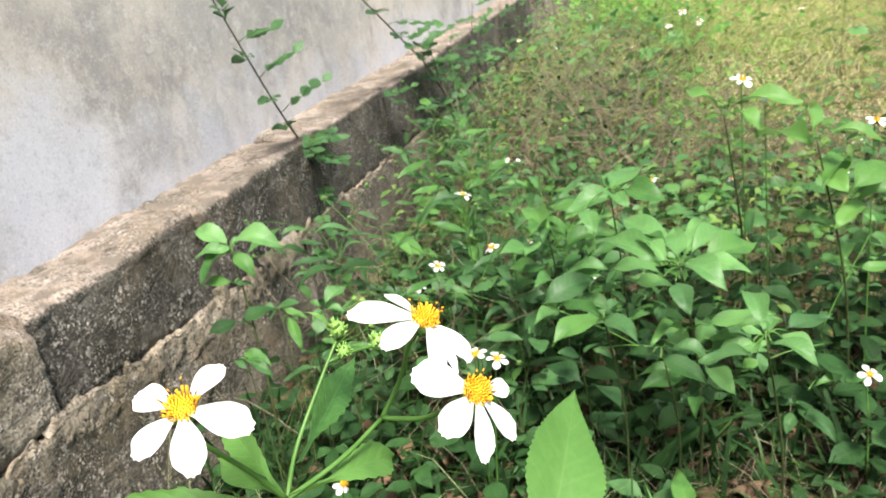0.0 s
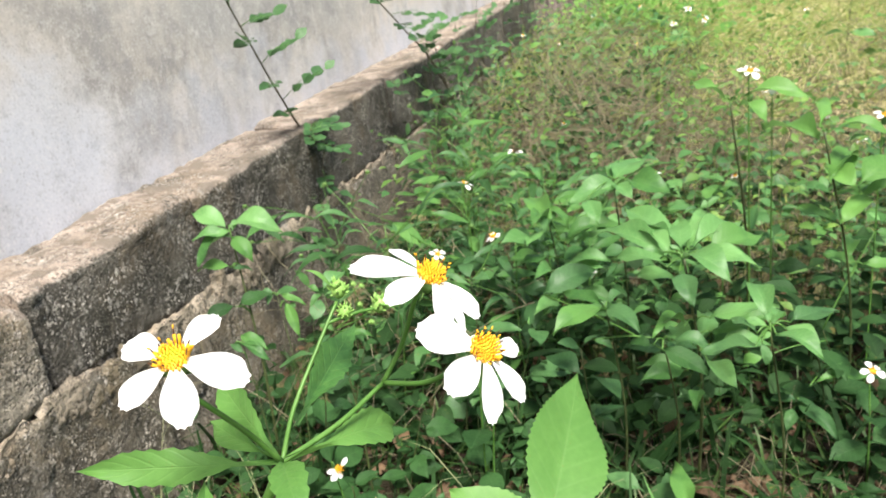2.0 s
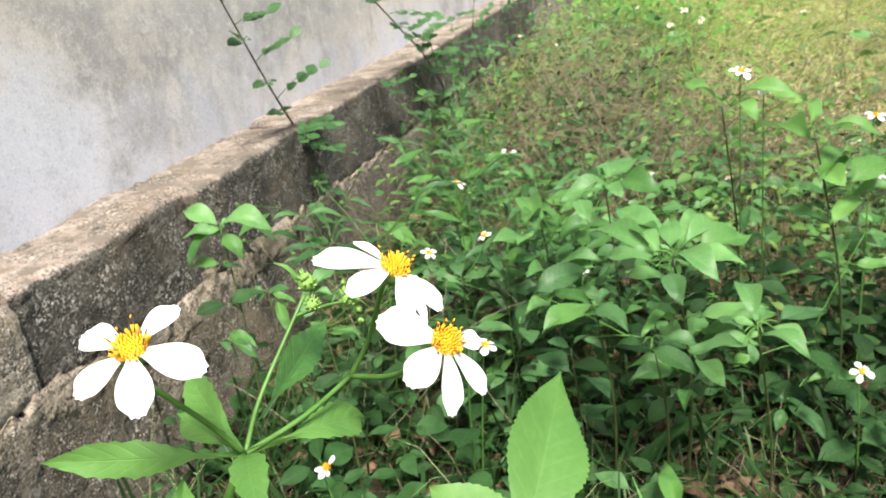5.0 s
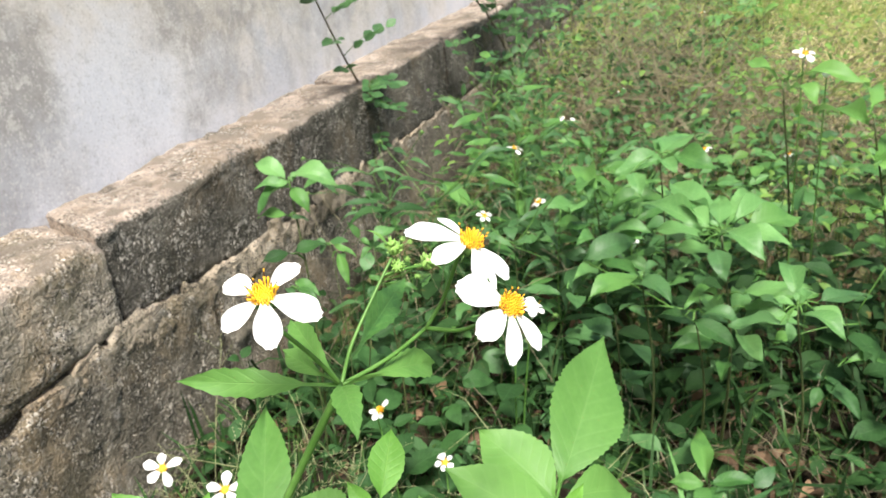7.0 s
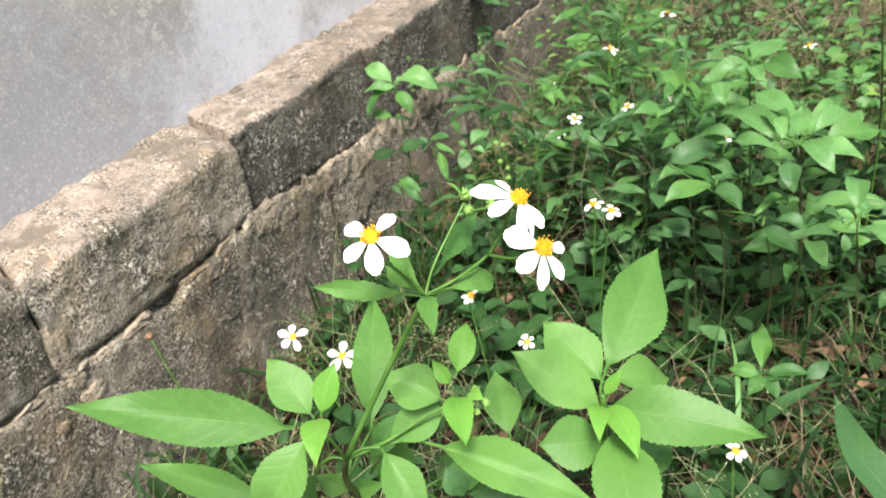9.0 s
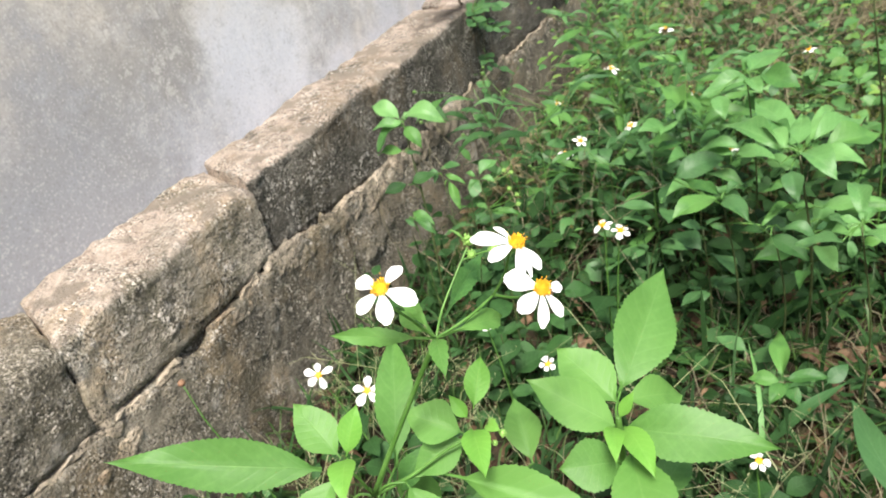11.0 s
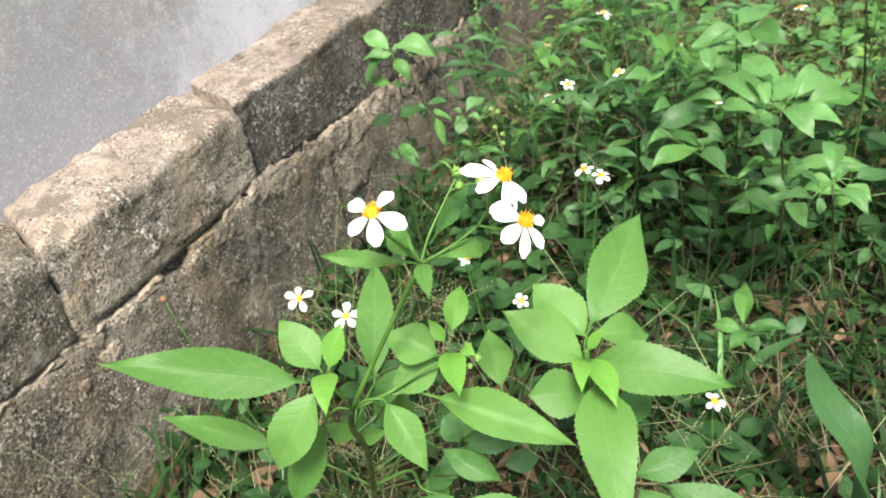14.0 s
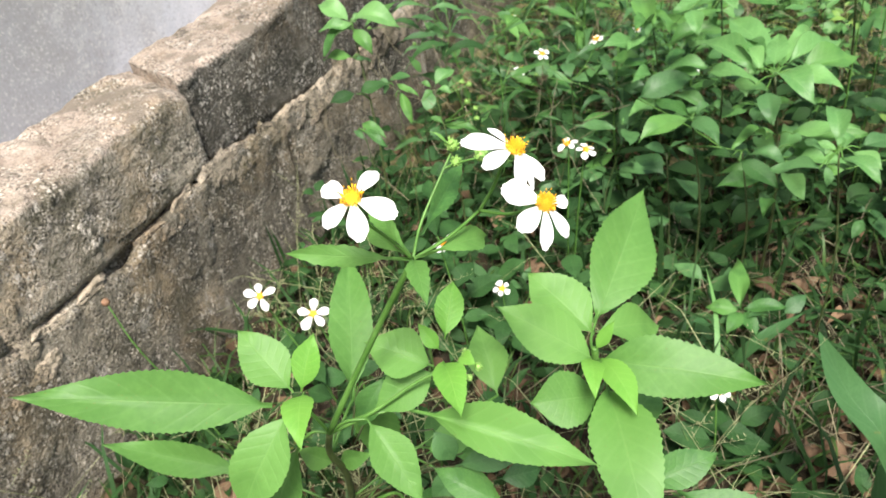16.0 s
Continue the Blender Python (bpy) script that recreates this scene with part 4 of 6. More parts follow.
near_leaf(SHOOT, (-0.070, 0.326, 0.355), (-0.034, 0.373, 0.327), 0.034, (0.2, -0.5, 0.8), 9, 0.3, 0.12, 0.46, 54, 0.05)
near_leaf(SHOOT, RP, (0.048, 0.308, 0.348), 0.044, (0.0, -0.6, 0.85), 15, 0.3, 0.10, 0.36, 55, 0.05)
near_leaf(SHOOT, (-0.055, 0.286, 0.345), (-0.003, 0.174, 0.317), 0.046, (0.15, -0.25, 0.95), 17, 0.3, 0.12, 0.40, 56, 0.05)
near_leaf(SHOOT, (-0.060, 0.283, 0.335), (-0.100, 0.254, 0.347), 0.042, (0.3, -0.6, 0.75), 8, 0.3, 0.10, 0.5, 57, 0.05)
near_leaf(SHOOT, (-0.066, 0.288, 0.366), (-0.052, 0.248, 0.371), 0.015, (0.2, -0.3, 0.9), 6, 0.3, 0.15, 0.42, 58, 0.05, LEAF_YOUNG)
near_leaf(SHOOT, (-0.058, 0.290, 0.364), (-0.025, 0.247, 0.364), 0.022, (0.2, -0.3, 0.9), 8, 0.3, 0.15, 0.42, 59, 0.05, LEAF_YOUNG)
near_leaf(SHOOT, (-0.063, 0.297, 0.366), (-0.052, 0.305, 0.388), 0.010, (0.2, -0.6, 0.7), 5, 0.3, 0.05, 0.42, 60, 0.05, LEAF_YOUNG)
near_leaf(SHOOT, (-0.053, 0.314, 0.258), (-0.031, 0.377, 0.262), 0.031, (0.2, -0.5, 0.8), 8, 0.3, 0.06, 0.42, 61, 0.05, LEAF_MID)
near_leaf(SHOOT, (-0.030, 0.301, 0.222), (0.020, 0.338, 0.233), 0.031, (0.2, -0.5, 0.8), 8, 0.3, 0.06, 0.46, 62, 0.05, LEAF_MID)
near_leaf(SHOOT, (-0.006, 0.303, 0.221), (0.093, 0.303, 0.188), 0.038, (0.2, -0.5, 0.8), 11, 0.3, 0.10, 0.42, 63, 0.05, LEAF_MID)
near_leaf(SHOOT, (-0.024, 0.292, 0.221), (0.024, 0.264, 0.197), 0.035, (0.2, -0.5, 0.8), 8, 0.3, 0.10, 0.42, 64, 0.05, LEAF_MID)
stalk(SHOOT, [(-0.06, 0.318, 0.20), (-0.045, 0.308, 0.218), (-0.026, 0.297, 0.221), (-0.006, 0.303, 0.221)], 0.0014, 0.001, "branch", STEM_BROWN)
stalk(SHOOT, [(-0.066, 0.312, 0.24), (-0.053, 0.314, 0.258)], 0.0012, 0.001, "petiole")


# ---- weeds behind ----
def weed(x, y, h, seed, lean=(0.0, 0.0), tiers=4, leaf=0.06, tone=LEAF_MID, flowers=0, first=0.3, thick=0.002, small=0.55, top_spray=0.05, drop=0.15, label="leafy green weed with toothed leaves", group="background weeds"):
    """An upright weed: opposite, often three-fold leaves in crossed pairs, white flowers above."""
    R = random.Random(seed)
    z0 = heave(x, y)
    owner = thing("weed", (x, y, z0), label, "plant", group)
    pts = [Vector((x, y, z0 - 0.01)), Vector((x + lean[0] * 0.3 + R.uniform(-1, 1) * h * 0.04, y + lean[1] * 0.3 + R.uniform(-1, 1) * h * 0.04, z0 + h * 0.45)), Vector((x + lean[0], y + lean[1], z0 + h))]
    line = bend(pts, 6)
    part("stem", tube(bmesh.new(), line, thick * 0.7, thick * 0.4, 6, owner.location), STEM_DARK, owner)
    meshes = LEAVES[tone.name]
    az = R.uniform(0, 6.28)
    for k in range(tiers):
        f = first + (1 - first) * k / max(1, tiers - 1)
        p = line[min(len(line) - 1, round(f * (len(line) - 1)))]
        az += 1.57 + R.uniform(-0.3, 0.3)
        size = leaf * (1.0 if k < tiers - 1 else 0.7) * R.uniform(0.8, 1.2)
        for s in range(2):
            a = az + math.pi * s + R.uniform(-0.25, 0.25)
            up = R.uniform(-0.25, 0.45) if k < tiers - 1 else R.uniform(0.2, 0.8)
            d = Vector((math.cos(a), math.sin(a), up)).normalized()
            pet = size * 0.22
            b = p + d * pet
            t = b + d * size + Vector((0, 0, -size * drop * R.uniform(0.2, 1.6)))
            face = Vector((R.uniform(-0.6, 0.6) + 0.1, R.uniform(-0.6, 0.6) - 0.25, 1))
            put_leaf(owner, R.choice(meshes), p + d * pet * 0.2, t, face, R.uniform(0.85, 1.15))
            if k < tiers - 1 and R.random() < small:
                for w in (-0.9, 0.9):
                    a2 = a + w * R.uniform(0.8, 1.2)
                    d2 = Vector((math.cos(a2), math.sin(a2), up * 0.6)).normalized()
                    put_leaf(owner, R.choice(meshes), p + d * pet * 0.8, p + d * pet * 0.8 + d2 * size * R.uniform(0.5, 0.7), face, 1.0)
    for k in range(flowers):
        a = R.uniform(0, 6.28)
        e = line[-1] + Vector((math.cos(a), math.sin(a), 0)) * top_spray * R.uniform(0.3, 1) + Vector((0, 0, top_spray * R.uniform(0.6, 1.3)))
        part("flower_stalk", tube(bmesh.new(), bend([line[-1], (line[-1] + e) / 2 + Vector((0, 0, -0.006)), e], 3), 0.0009, 0.0006, 5, owner.location), STEM, owner)
        n = Vector((R.uniform(-0.5, 0.5), R.uniform(-0.7, 0.3), 1))
        flower(owner, e + n.normalized() * 0.005, n, rays_of(R, 5, 0.0125), R.choice(SMALL_DISC))
    return owner


def lone_flower(x, y, z, seed, normal=(0.2, -0.4, 0.9), foot=(0.0, 0.0), size=0.0135, leaves=3, rays=None, tone=LEAF_SHADE, petals=5):
    """A single small white flower on a thin stalk with a few leaves low down."""
    R = random.Random(seed)
    fx, fy = x + foot[0], y + foot[1]
    z0 = heave(fx, fy)
    owner = thing("small_flowering_plant", (fx, fy, z0), "small white daisy flower on a thin green stalk", "plant", "small white flowers")
    n = Vector(normal).normalized()
    head = Vector((x, y, z))
    line = bend([Vector((fx, fy, z0 - 0.01)), Vector((fx * 0.6 + x * 0.4, fy * 0.6 + y * 0.4, z0 + (z - z0) * 0.5)), head - n * 0.012, head - n * 0.005], 5)
    part("stem", tube(bmesh.new(), line, 0.0013, 0.0007, 5, owner.location), STEM, owner)
    for k in range(leaves):
        p = line[2 + 2 * k]
        a = R.uniform(0, 6.28)
        s = R.uniform(0.035, 0.06)
        for t in (0, math.pi):
            put_leaf(owner, R.choice(LEAVES[tone.name]), p, p + Vector((math.cos(a + t), math.sin(a + t), R.uniform(-0.1, 0.4))) * s, (0.1, -0.3, 1))
    flower(owner, head, n, rays or rays_of(R, petals, size), R.choice(SMALL_DISC))
    return owner


# small flowers low in front of the wall and among the leaves
lone_flower(-0.436, 0.384, 0.277, 1, (0.5, -0.5, 0.75), (0.05, 0.03), rays=((200, 0.0175, 1.0, 0), (135, 0.0137, 1.1, 0), (60, 0.0175, 0.9, 0.1), (-30, 0.0175, 0.9, -0.1), (-100, 0.0163, 1.0, -0.1)))
lone_flower(-0.383, 0.393, 0.255, 2, (0.35, -0.5, 0.8), (0.03, 0.02), rays=((195, 0.0169, 1, 0), (115, 0.0169, 1, 0), (40, 0.0181, 1, 0), (-20, 0.0169, 1, 0), (-95, 0.0194, 1, -0.1)))
lone_flower(-0.320, 0.581, 0.218, 3, (0.7, -0.5, 0.3), (0.0, 0.02), rays=((100, 0.014, 0.8, 0), (-70, 0.014, 1, 0), (-20, 0.011, 1, 0), (-110, 0.012, 0.9, -0.2)))
lone_flower(-0.264, 0.611, 0.132, 4, (0.2, -0.5, 0.8), size=0.012)
lone_flower(0.009, 0.495, 0.137, 5, (0.25, -0.4, 0.9), size=0.0115)
lone_flower(-0.400, 1.140, 0.189, 6, (0.3, -0.1, 0.9), size=0.015)
lone_flower(0.229, 0.858, 0.168, 7, (0.1, -0.5, 0.8), size=0.014)
lone_flower(-0.301, 1.164, 0.340, 8, (0.3, 0.15, 0.9), size=0.016)
lone_flower(-0.252, 1.383, 0.336, 9, (0.2, -0.1, 0.9), size=0.016)
lone_flower(-0.192, 0.692, 0.300, 10, (-0.1, -0.1, 1.0), (-0.02, 0.03), 0.0125)
lone_flower(-0.168, 0.686, 0.297, 11, (0.3, -0.1, 1.0), (-0.04, 0.03), 0.0125, 1)

# the taller weeds that can be told apart
def leafy(foot, top, label, thick):
    """A weed whose stem runs from foot to top; its leaves are hung on it one by one."""
    owner = thing("weed", (foot[0], foot[1], heave(*foot)), label, "plant", "background weeds")
    a, b = owner.location.copy(), Vector(top)
    line = bend([a - Vector((0, 0, 0.01)), a.lerp(b, 0.5) + Vector((0.012, -0.006, 0.01)), b], 8)
    part("stem", tube(bmesh.new(), line, thick * 0.8, thick * 0.45, 6, owner.location, 0.03), STEM_DARK, owner)
    return owner, line


def hang(plant, base, tip, wide, material, seed):
    """A leaf of that plant, with a short leafstalk from the nearest point of the stem."""
    owner, line = plant
    R = random.Random(seed)
    b, t = Vector(base), Vector(tip)
    root = min(line, key=lambda p: (p - b).length + 0.3 * abs(p.z - b.z + 0.01))
    if (root - b).length > 0.006:
        part("petiole", tube(bmesh.new(), bend([root, root.lerp(b, 0.5) + Vector((0, 0, 0.004)), b], 3), 0.001, 0.0008, 5, owner.location), STEM, owner)
    length = (t - b).length
    if length > 0.115:
        t = b + (t - b) * 0.115 / length
        length = 0.115
    me = leaf_mesh(min(0.52, 0.86 * wide / length), 14, R.uniform(0.3, 0.7), R.uniform(0.03, 0.2), 0.06, R.uniform(0.38, 0.46), 0.05, seed, cols=3, tip=1.15)
    me.materials.append(material)
    put_leaf(owner, me, b, t, (R.uniform(-0.2, 0.35), R.uniform(-0.55, -0.1), 0.9))


TALL = leafy((0.115, 1.09), (0.095, 1.04, 0.46), "tall leafy weed with spreading toothed leaves and white flowers", 0.0026)
hang(TALL, (0.087, 1.032, 0.465), (0.032, 1.200, 0.470), 0.027, LEAF, 700)
hang(TALL, (0.113, 1.050, 0.465), (0.195, 1.033, 0.455), 0.032, LEAF, 701)
hang(TALL, (0.102, 1.012, 0.460), (0.131, 0.973, 0.440), 0.029, LEAF, 702)
hang(TALL, (0.093, 1.023, 0.455), (0.072, 1.041, 0.450), 0.012, LEAF, 703)
hang(TALL, (0.100, 1.025, 0.465), (0.109, 1.016, 0.480), 0.021, LEAF, 704)
TALL2 = leafy((0.245, 1.02), (0.19, 0.955, 0.43), "tall weed with a bent stem and broad leaves", 0.0026)
hang(TALL2, (0.184, 0.949, 0.430), (0.131, 1.059, 0.420), 0.047, LEAF, 705)
hang(TALL2, (0.194, 0.960, 0.430), (0.263, 0.954, 0.420), 0.020, LEAF, 706)
hang(TALL2, (0.185, 0.956, 0.435), (0.213, 1.140, 0.440), 0.030, LEAF, 707)
hang(TALL2, (0.222, 0.930, 0.370), (0.275, 0.984, 0.380), 0.048, LEAF, 708)
hang(TALL2, (0.219, 0.926, 0.370), (0.196, 0.982, 0.380), 0.035, LEAF, 709)
hang(TALL2, (0.202, 0.918, 0.330), (0.247, 0.965, 0.340), 0.031, LEAF, 710)
hang(TALL2, (0.191, 0.928, 0.380), (0.245, 1.030, 0.380), 0.032, LEAF, 711)
MIDL = leafy((-0.145, 1.03), (-0.150, 1.005, 0.345), "upright weed with mid green leaves", 0.002)
for n, (b, t, w, m) in enumerate((
    ((-0.138, 0.964, 0.335), (-0.198, 1.108, 0.345), 0.039, LEAF_MID),
    ((-0.148, 1.021, 0.335), (-0.116, 0.96, 0.325), 0.024, LEAF_MID),
    ((-0.139, 1.006, 0.335), (-0.145, 0.944, 0.325), 0.024, LEAF_COOL),
    ((-0.173, 1.166, 0.335), (-0.194, 1.256, 0.335), 0.025, LEAF_PALE),
)):
    hang(MIDL, b, t, w, m, 740 + n)
BIGJ = leafy((-0.06, 1.0), (-0.055, 0.975, 0.385), "weed with broad pale green leaves", 0.002)
for n, (b, t, w, m) in enumerate((
    ((-0.048, 0.965, 0.38), (-0.11, 0.931, 0.37), 0.044, LEAF_PALE),
    ((-0.056, 0.985, 0.38), (-0.016, 1.064, 0.38), 0.052, LEAF_PALE),
    ((-0.055, 0.972, 0.38), (-0.03, 0.937, 0.37), 0.027, LEAF_PALE),
    ((-0.085, 0.913, 0.38), (-0.069, 0.873, 0.36), 0.028, LEAF_PALE),
    ((-0.037, 0.98, 0.38), (0.018, 0.94, 0.37), 0.043, LEAF_MID),
    ((-0.064, 0.995, 0.38), (-0.05, 1.057, 0.385), 0.028, LEAF_PALE),
)):
    hang(BIGJ, b, t, w, m, 720 + n)
PALE = leafy((0.03, 0.83), (0.024, 0.815, 0.335), "bushy weed with pale green toothed leaves", 0.003)
for n, (b, t, w, m) in enumerate((
    ((0.017, 0.853, 0.34), (-0.05, 0.964, 0.35), 0.050, LEAF_PALE),
    ((0.003, 0.823, 0.34), (-0.112, 0.92, 0.34), 0.043, LEAF_PALE),
    ((0.011, 0.819, 0.34), (-0.035, 0.873, 0.34), 0.030, LEAF_PALE),
    ((0.022, 0.824, 0.34), (0.022, 0.888, 0.355), 0.032, LEAF_PALE),
    ((0.035, 0.832, 0.34), (0.094, 0.909, 0.34), 0.039, LEAF_PALE),
    ((0.049, 0.823, 0.34), (0.112, 0.865, 0.34), 0.047, LEAF_MID),
    ((0.021, 0.807, 0.34), (0.068, 0.757, 0.33), 0.043, LEAF_PALE),
    ((0.045, 0.81, 0.34), (0.096, 0.778, 0.335), 0.034, LEAF_PALE),
    ((0.005, 0.779, 0.34), (-0.051, 0.825, 0.33), 0.028, LEAF_PALE),
    ((0.017, 0.765, 0.34), (0.029, 0.722, 0.32), 0.029, LEAF_COOL),
    ((0.029, 0.837, 0.34), (0.057, 0.938, 0.34), 0.023, LEAF_PALE),
    ((0.013, 0.831, 0.34), (-0.022, 0.909, 0.345), 0.025, LEAF_PALE),
)):
    hang(PALE, b, t, w, m, 700 + n)
DARKL = leafy((-0.058, 0.80), (-0.062, 0.777, 0.297), "weed with dull green toothed leaves", 0.002)
for n, (b, t, w, m) in enumerate((
    ((-0.061, 0.77, 0.295), (-0.114, 0.719, 0.29), 0.046, LEAF_MID),
    ((-0.061, 0.773, 0.295), (-0.025, 0.735, 0.285), 0.033, LEAF_COOL),
    ((-0.064, 0.782, 0.295), (-0.112, 0.818, 0.295), 0.024, LEAF_MID),
    ((-0.059, 0.787, 0.295), (-0.041, 0.811, 0.295), 0.019, LEAF_COOL),
)):
    hang(DARKL, b, t, w, m, 760 + n)
LOWL = leafy((0.0, 0.79), (-0.002, 0.765, 0.262), "low weed with dark dull leaves", 0.002)
for n, (b, t, w, m) in enumerate((
    ((-0.148, 0.896, 0.26), (-0.084, 0.943, 0.27), 0.050, LEAF_COOL),
    ((-0.003, 0.745, 0.26), (0.041, 0.724, 0.24), 0.036, LEAF_SHADE),
    ((-0.012, 0.756, 0.26), (-0.048, 0.765, 0.25), 0.024, LEAF_SHADE),
    ((0.006, 0.764, 0.26), (0.047, 0.761, 0.25), 0.026, LEAF_COOL),
    ((-0.077, 0.769, 0.26), (-0.056, 0.766, 0.25), 0.015, LEAF_COOL),
)):
    hang(LOWL, b, t, w, m, 780 + n)
ROS = leafy((0.098, 0.70), (0.093, 0.678, 0.318), "pale green weed rosette of smooth leaves", 0.002)
for n, (b, t, w, m) in enumerate((
    ((0.094, 0.69, 0.318), (0.082, 0.754, 0.33), 0.028, LEAF_PALE),
    ((0.091, 0.677, 0.318), (0.072, 0.687, 0.322), 0.015, LEAF_PALE),
    ((0.096, 0.684, 0.318), (0.105, 0.708, 0.322), 0.015, LEAF_PALE),
    ((0.112, 0.687, 0.318), (0.158, 0.712, 0.314), 0.033, LEAF_COOL),
    ((0.105, 0.678, 0.318), (0.132, 0.658, 0.312), 0.021, LEAF_PALE),
    ((0.096, 0.665, 0.318), (0.131, 0.637, 0.308), 0.026, LEAF_PALE),
    ((0.076, 0.643, 0.318), (0.031, 0.651, 0.306), 0.029, LEAF_COOL),
    ((0.092, 0.67, 0.318), (0.083, 0.66, 0.314), 0.009, LEAF_PALE),
    ((0.082, 0.648, 0.318), (0.085, 0.642, 0.298), 0.022, LEAF_COOL),
    ((0.08, 0.666, 0.318), (0.061, 0.703, 0.314), 0.017, LEAF_COOL),
    ((0.094, 0.681, 0.318), (0.096, 0.696, 0.326), 0.011, LEAF_PALE),
)):
    hang(ROS, b, t, w, m, 800 + n)
LOWR = leafy((0.16, 0.92), (0.156, 0.903, 0.10), "low weed with small blue-green leaves", 0.0015)
hang(LOWR, (0.156, 0.901, 0.100), (0.194, 0.847, 0.080), 0.029, LEAF_COOL, 747)
hang(LOWR, (0.156, 0.904, 0.100), (0.127, 0.907, 0.100), 0.032, LEAF_COOL, 748)
hang(LOWR, (0.153, 0.901, 0.090), (0.141, 0.880, 0.070), 0.036, LEAF_COOL, 749)
hang(LOWR, (0.159, 0.909, 0.100), (0.173, 0.879, 0.100), 0.023, LEAF_COOL, 750)
RBL = leafy((0.21, 1.0), (0.2, 0.98, 0.16), "low leafy weed with mid green leaves", 0.0015)
hang(RBL, (0.172, 0.906, 0.120), (0.253, 0.947, 0.110), 0.025, LEAF_MID, 751)
hang(RBL, (0.124, 0.945, 0.140), (0.096, 0.951, 0.120), 0.035, LEAF_MID, 752)
hang(RBL, (0.254, 1.049, 0.220), (0.216, 1.071, 0.230), 0.036, LEAF_MID, 753)
hang(RBL, (0.265, 1.017, 0.280), (0.291, 1.018, 0.270), 0.042, LEAF_MID, 754)
SMALLP = leafy((0.018, 0.675), (0.018, 0.67, 0.10), "small weed with fresh green leaves on the soil", 0.0015)
hang(SMALLP, (0.017, 0.670, 0.100), (0.004, 0.748, 0.115), 0.029, LEAF_MID, 755)
hang(SMALLP, (0.015, 0.667, 0.100), (-0.024, 0.665, 0.100), 0.026, LEAF_MID, 756)
hang(SMALLP, (0.020, 0.671, 0.100), (0.066, 0.684, 0.100), 0.026, LEAF_MID, 757)
hang(SMALLP, (0.017, 0.671, 0.095), (0.004, 0.637, 0.085), 0.025, LEAF_MID, 758)
hang(SMALLP, (0.020, 0.671, 0.095), (0.038, 0.641, 0.085), 0.025, LEAF_MID, 759)
# more leaves along those stems
XL = random.Random(31)
for plant, tone, top_z in ((TALL2, LEAF_MID, 0.40), (PALE, LEAF_MID, 0.26), (PALE, LEAF_PALE, 0.28), (BIGJ, LEAF_PALE, 0.29), (MIDL, LEAF_MID, 0.33), (MIDL, LEAF_PALE, 0.34)):
    for n in range(6):
        p = min(plant[1], key=lambda q: abs(q.z - top_z * XL.uniform(0.6, 1.0)))
        a = XL.uniform(0, 6.283)
        d = Vector((math.cos(a), math.sin(a), XL.uniform(-0.1, 0.35)))
        s = XL.uniform(0.045, 0.085)
        hang(plant, p + d * 0.018, p + d * (0.018 + s), s * XL.uniform(0.38, 0.55), tone, 2000 + XL.randrange(4000))
for (x, y, z), s in (((0.118, 1.03, 0.497), 1), ((0.15, 1.06, 0.47), 2), ((0.27, 1.02, 0.43), 3)):
    lone_flower(x, y, z, 40 + s, (0.1, -0.3, 0.9), (0.0, 0.03), 0.0145, 0)
WALLP = leafy((-0.538, 0.815), (-0.545, 0.848, 0.386), "upright weed with pale green leaf pairs before the wall", 0.0028)
for n, (b, t, w, m) in enumerate((
    ((-0.549, 0.849, 0.387), (-0.604, 0.861, 0.409), 0.036, LEAF_PALE),
    ((-0.550, 0.857, 0.391), (-0.479, 0.866, 0.376), 0.048, LEAF_PALE),
    ((-0.545, 0.845, 0.381), (-0.577, 0.807, 0.353), 0.052, LEAF_MID),
    ((-0.543, 0.845, 0.379), (-0.511, 0.831, 0.348), 0.036, LEAF_MID),
    ((-0.547, 0.842, 0.382), (-0.588, 0.824, 0.385), 0.026, LEAF_PALE),
    ((-0.544, 0.849, 0.385), (-0.567, 0.830, 0.382), 0.022, LEAF_PALE),
    ((-0.544, 0.851, 0.386), (-0.541, 0.870, 0.394), 0.018, LEAF_PALE),
    ((-0.546, 0.834, 0.341), (-0.588, 0.818, 0.344), 0.030, LEAF_MID),
    ((-0.544, 0.833, 0.339), (-0.520, 0.838, 0.333), 0.013, LEAF_COOL),
    ((-0.548, 0.822, 0.289), (-0.580, 0.794, 0.285), 0.032, LEAF_SHADE),
    ((-0.543, 0.824, 0.289), (-0.505, 0.850, 0.292), 0.032, LEAF_SHADE),
)):
    hang(WALLP, b, t, w, m, 820 + n)
TRAIL = leafy((-0.475, 0.79), (-0.503, 0.857, 0.288), "slender weed with narrow drooping leaves before the wall", 0.0014)
for n, (b, t, w, m) in enumerate((
    ((-0.498, 0.858, 0.288), (-0.461, 0.852, 0.274), 0.014, LEAF_MID),
    ((-0.507, 0.857, 0.290), (-0.530, 0.852, 0.294), 0.011, LEAF_COOL),
    ((-0.493, 0.855, 0.280), (-0.471, 0.835, 0.234), 0.018, LEAF_MID),
    ((-0.509, 0.855, 0.290), (-0.511, 0.840, 0.282), 0.010, LEAF_COOL),
)):
    hang(TRAIL, b, t, w, m, 840 + n)
BUDDED = leafy((-0.372, 0.75), (-0.390, 0.766, 0.328), "budding weed with small leaves and closed yellowish buds", 0.0018)
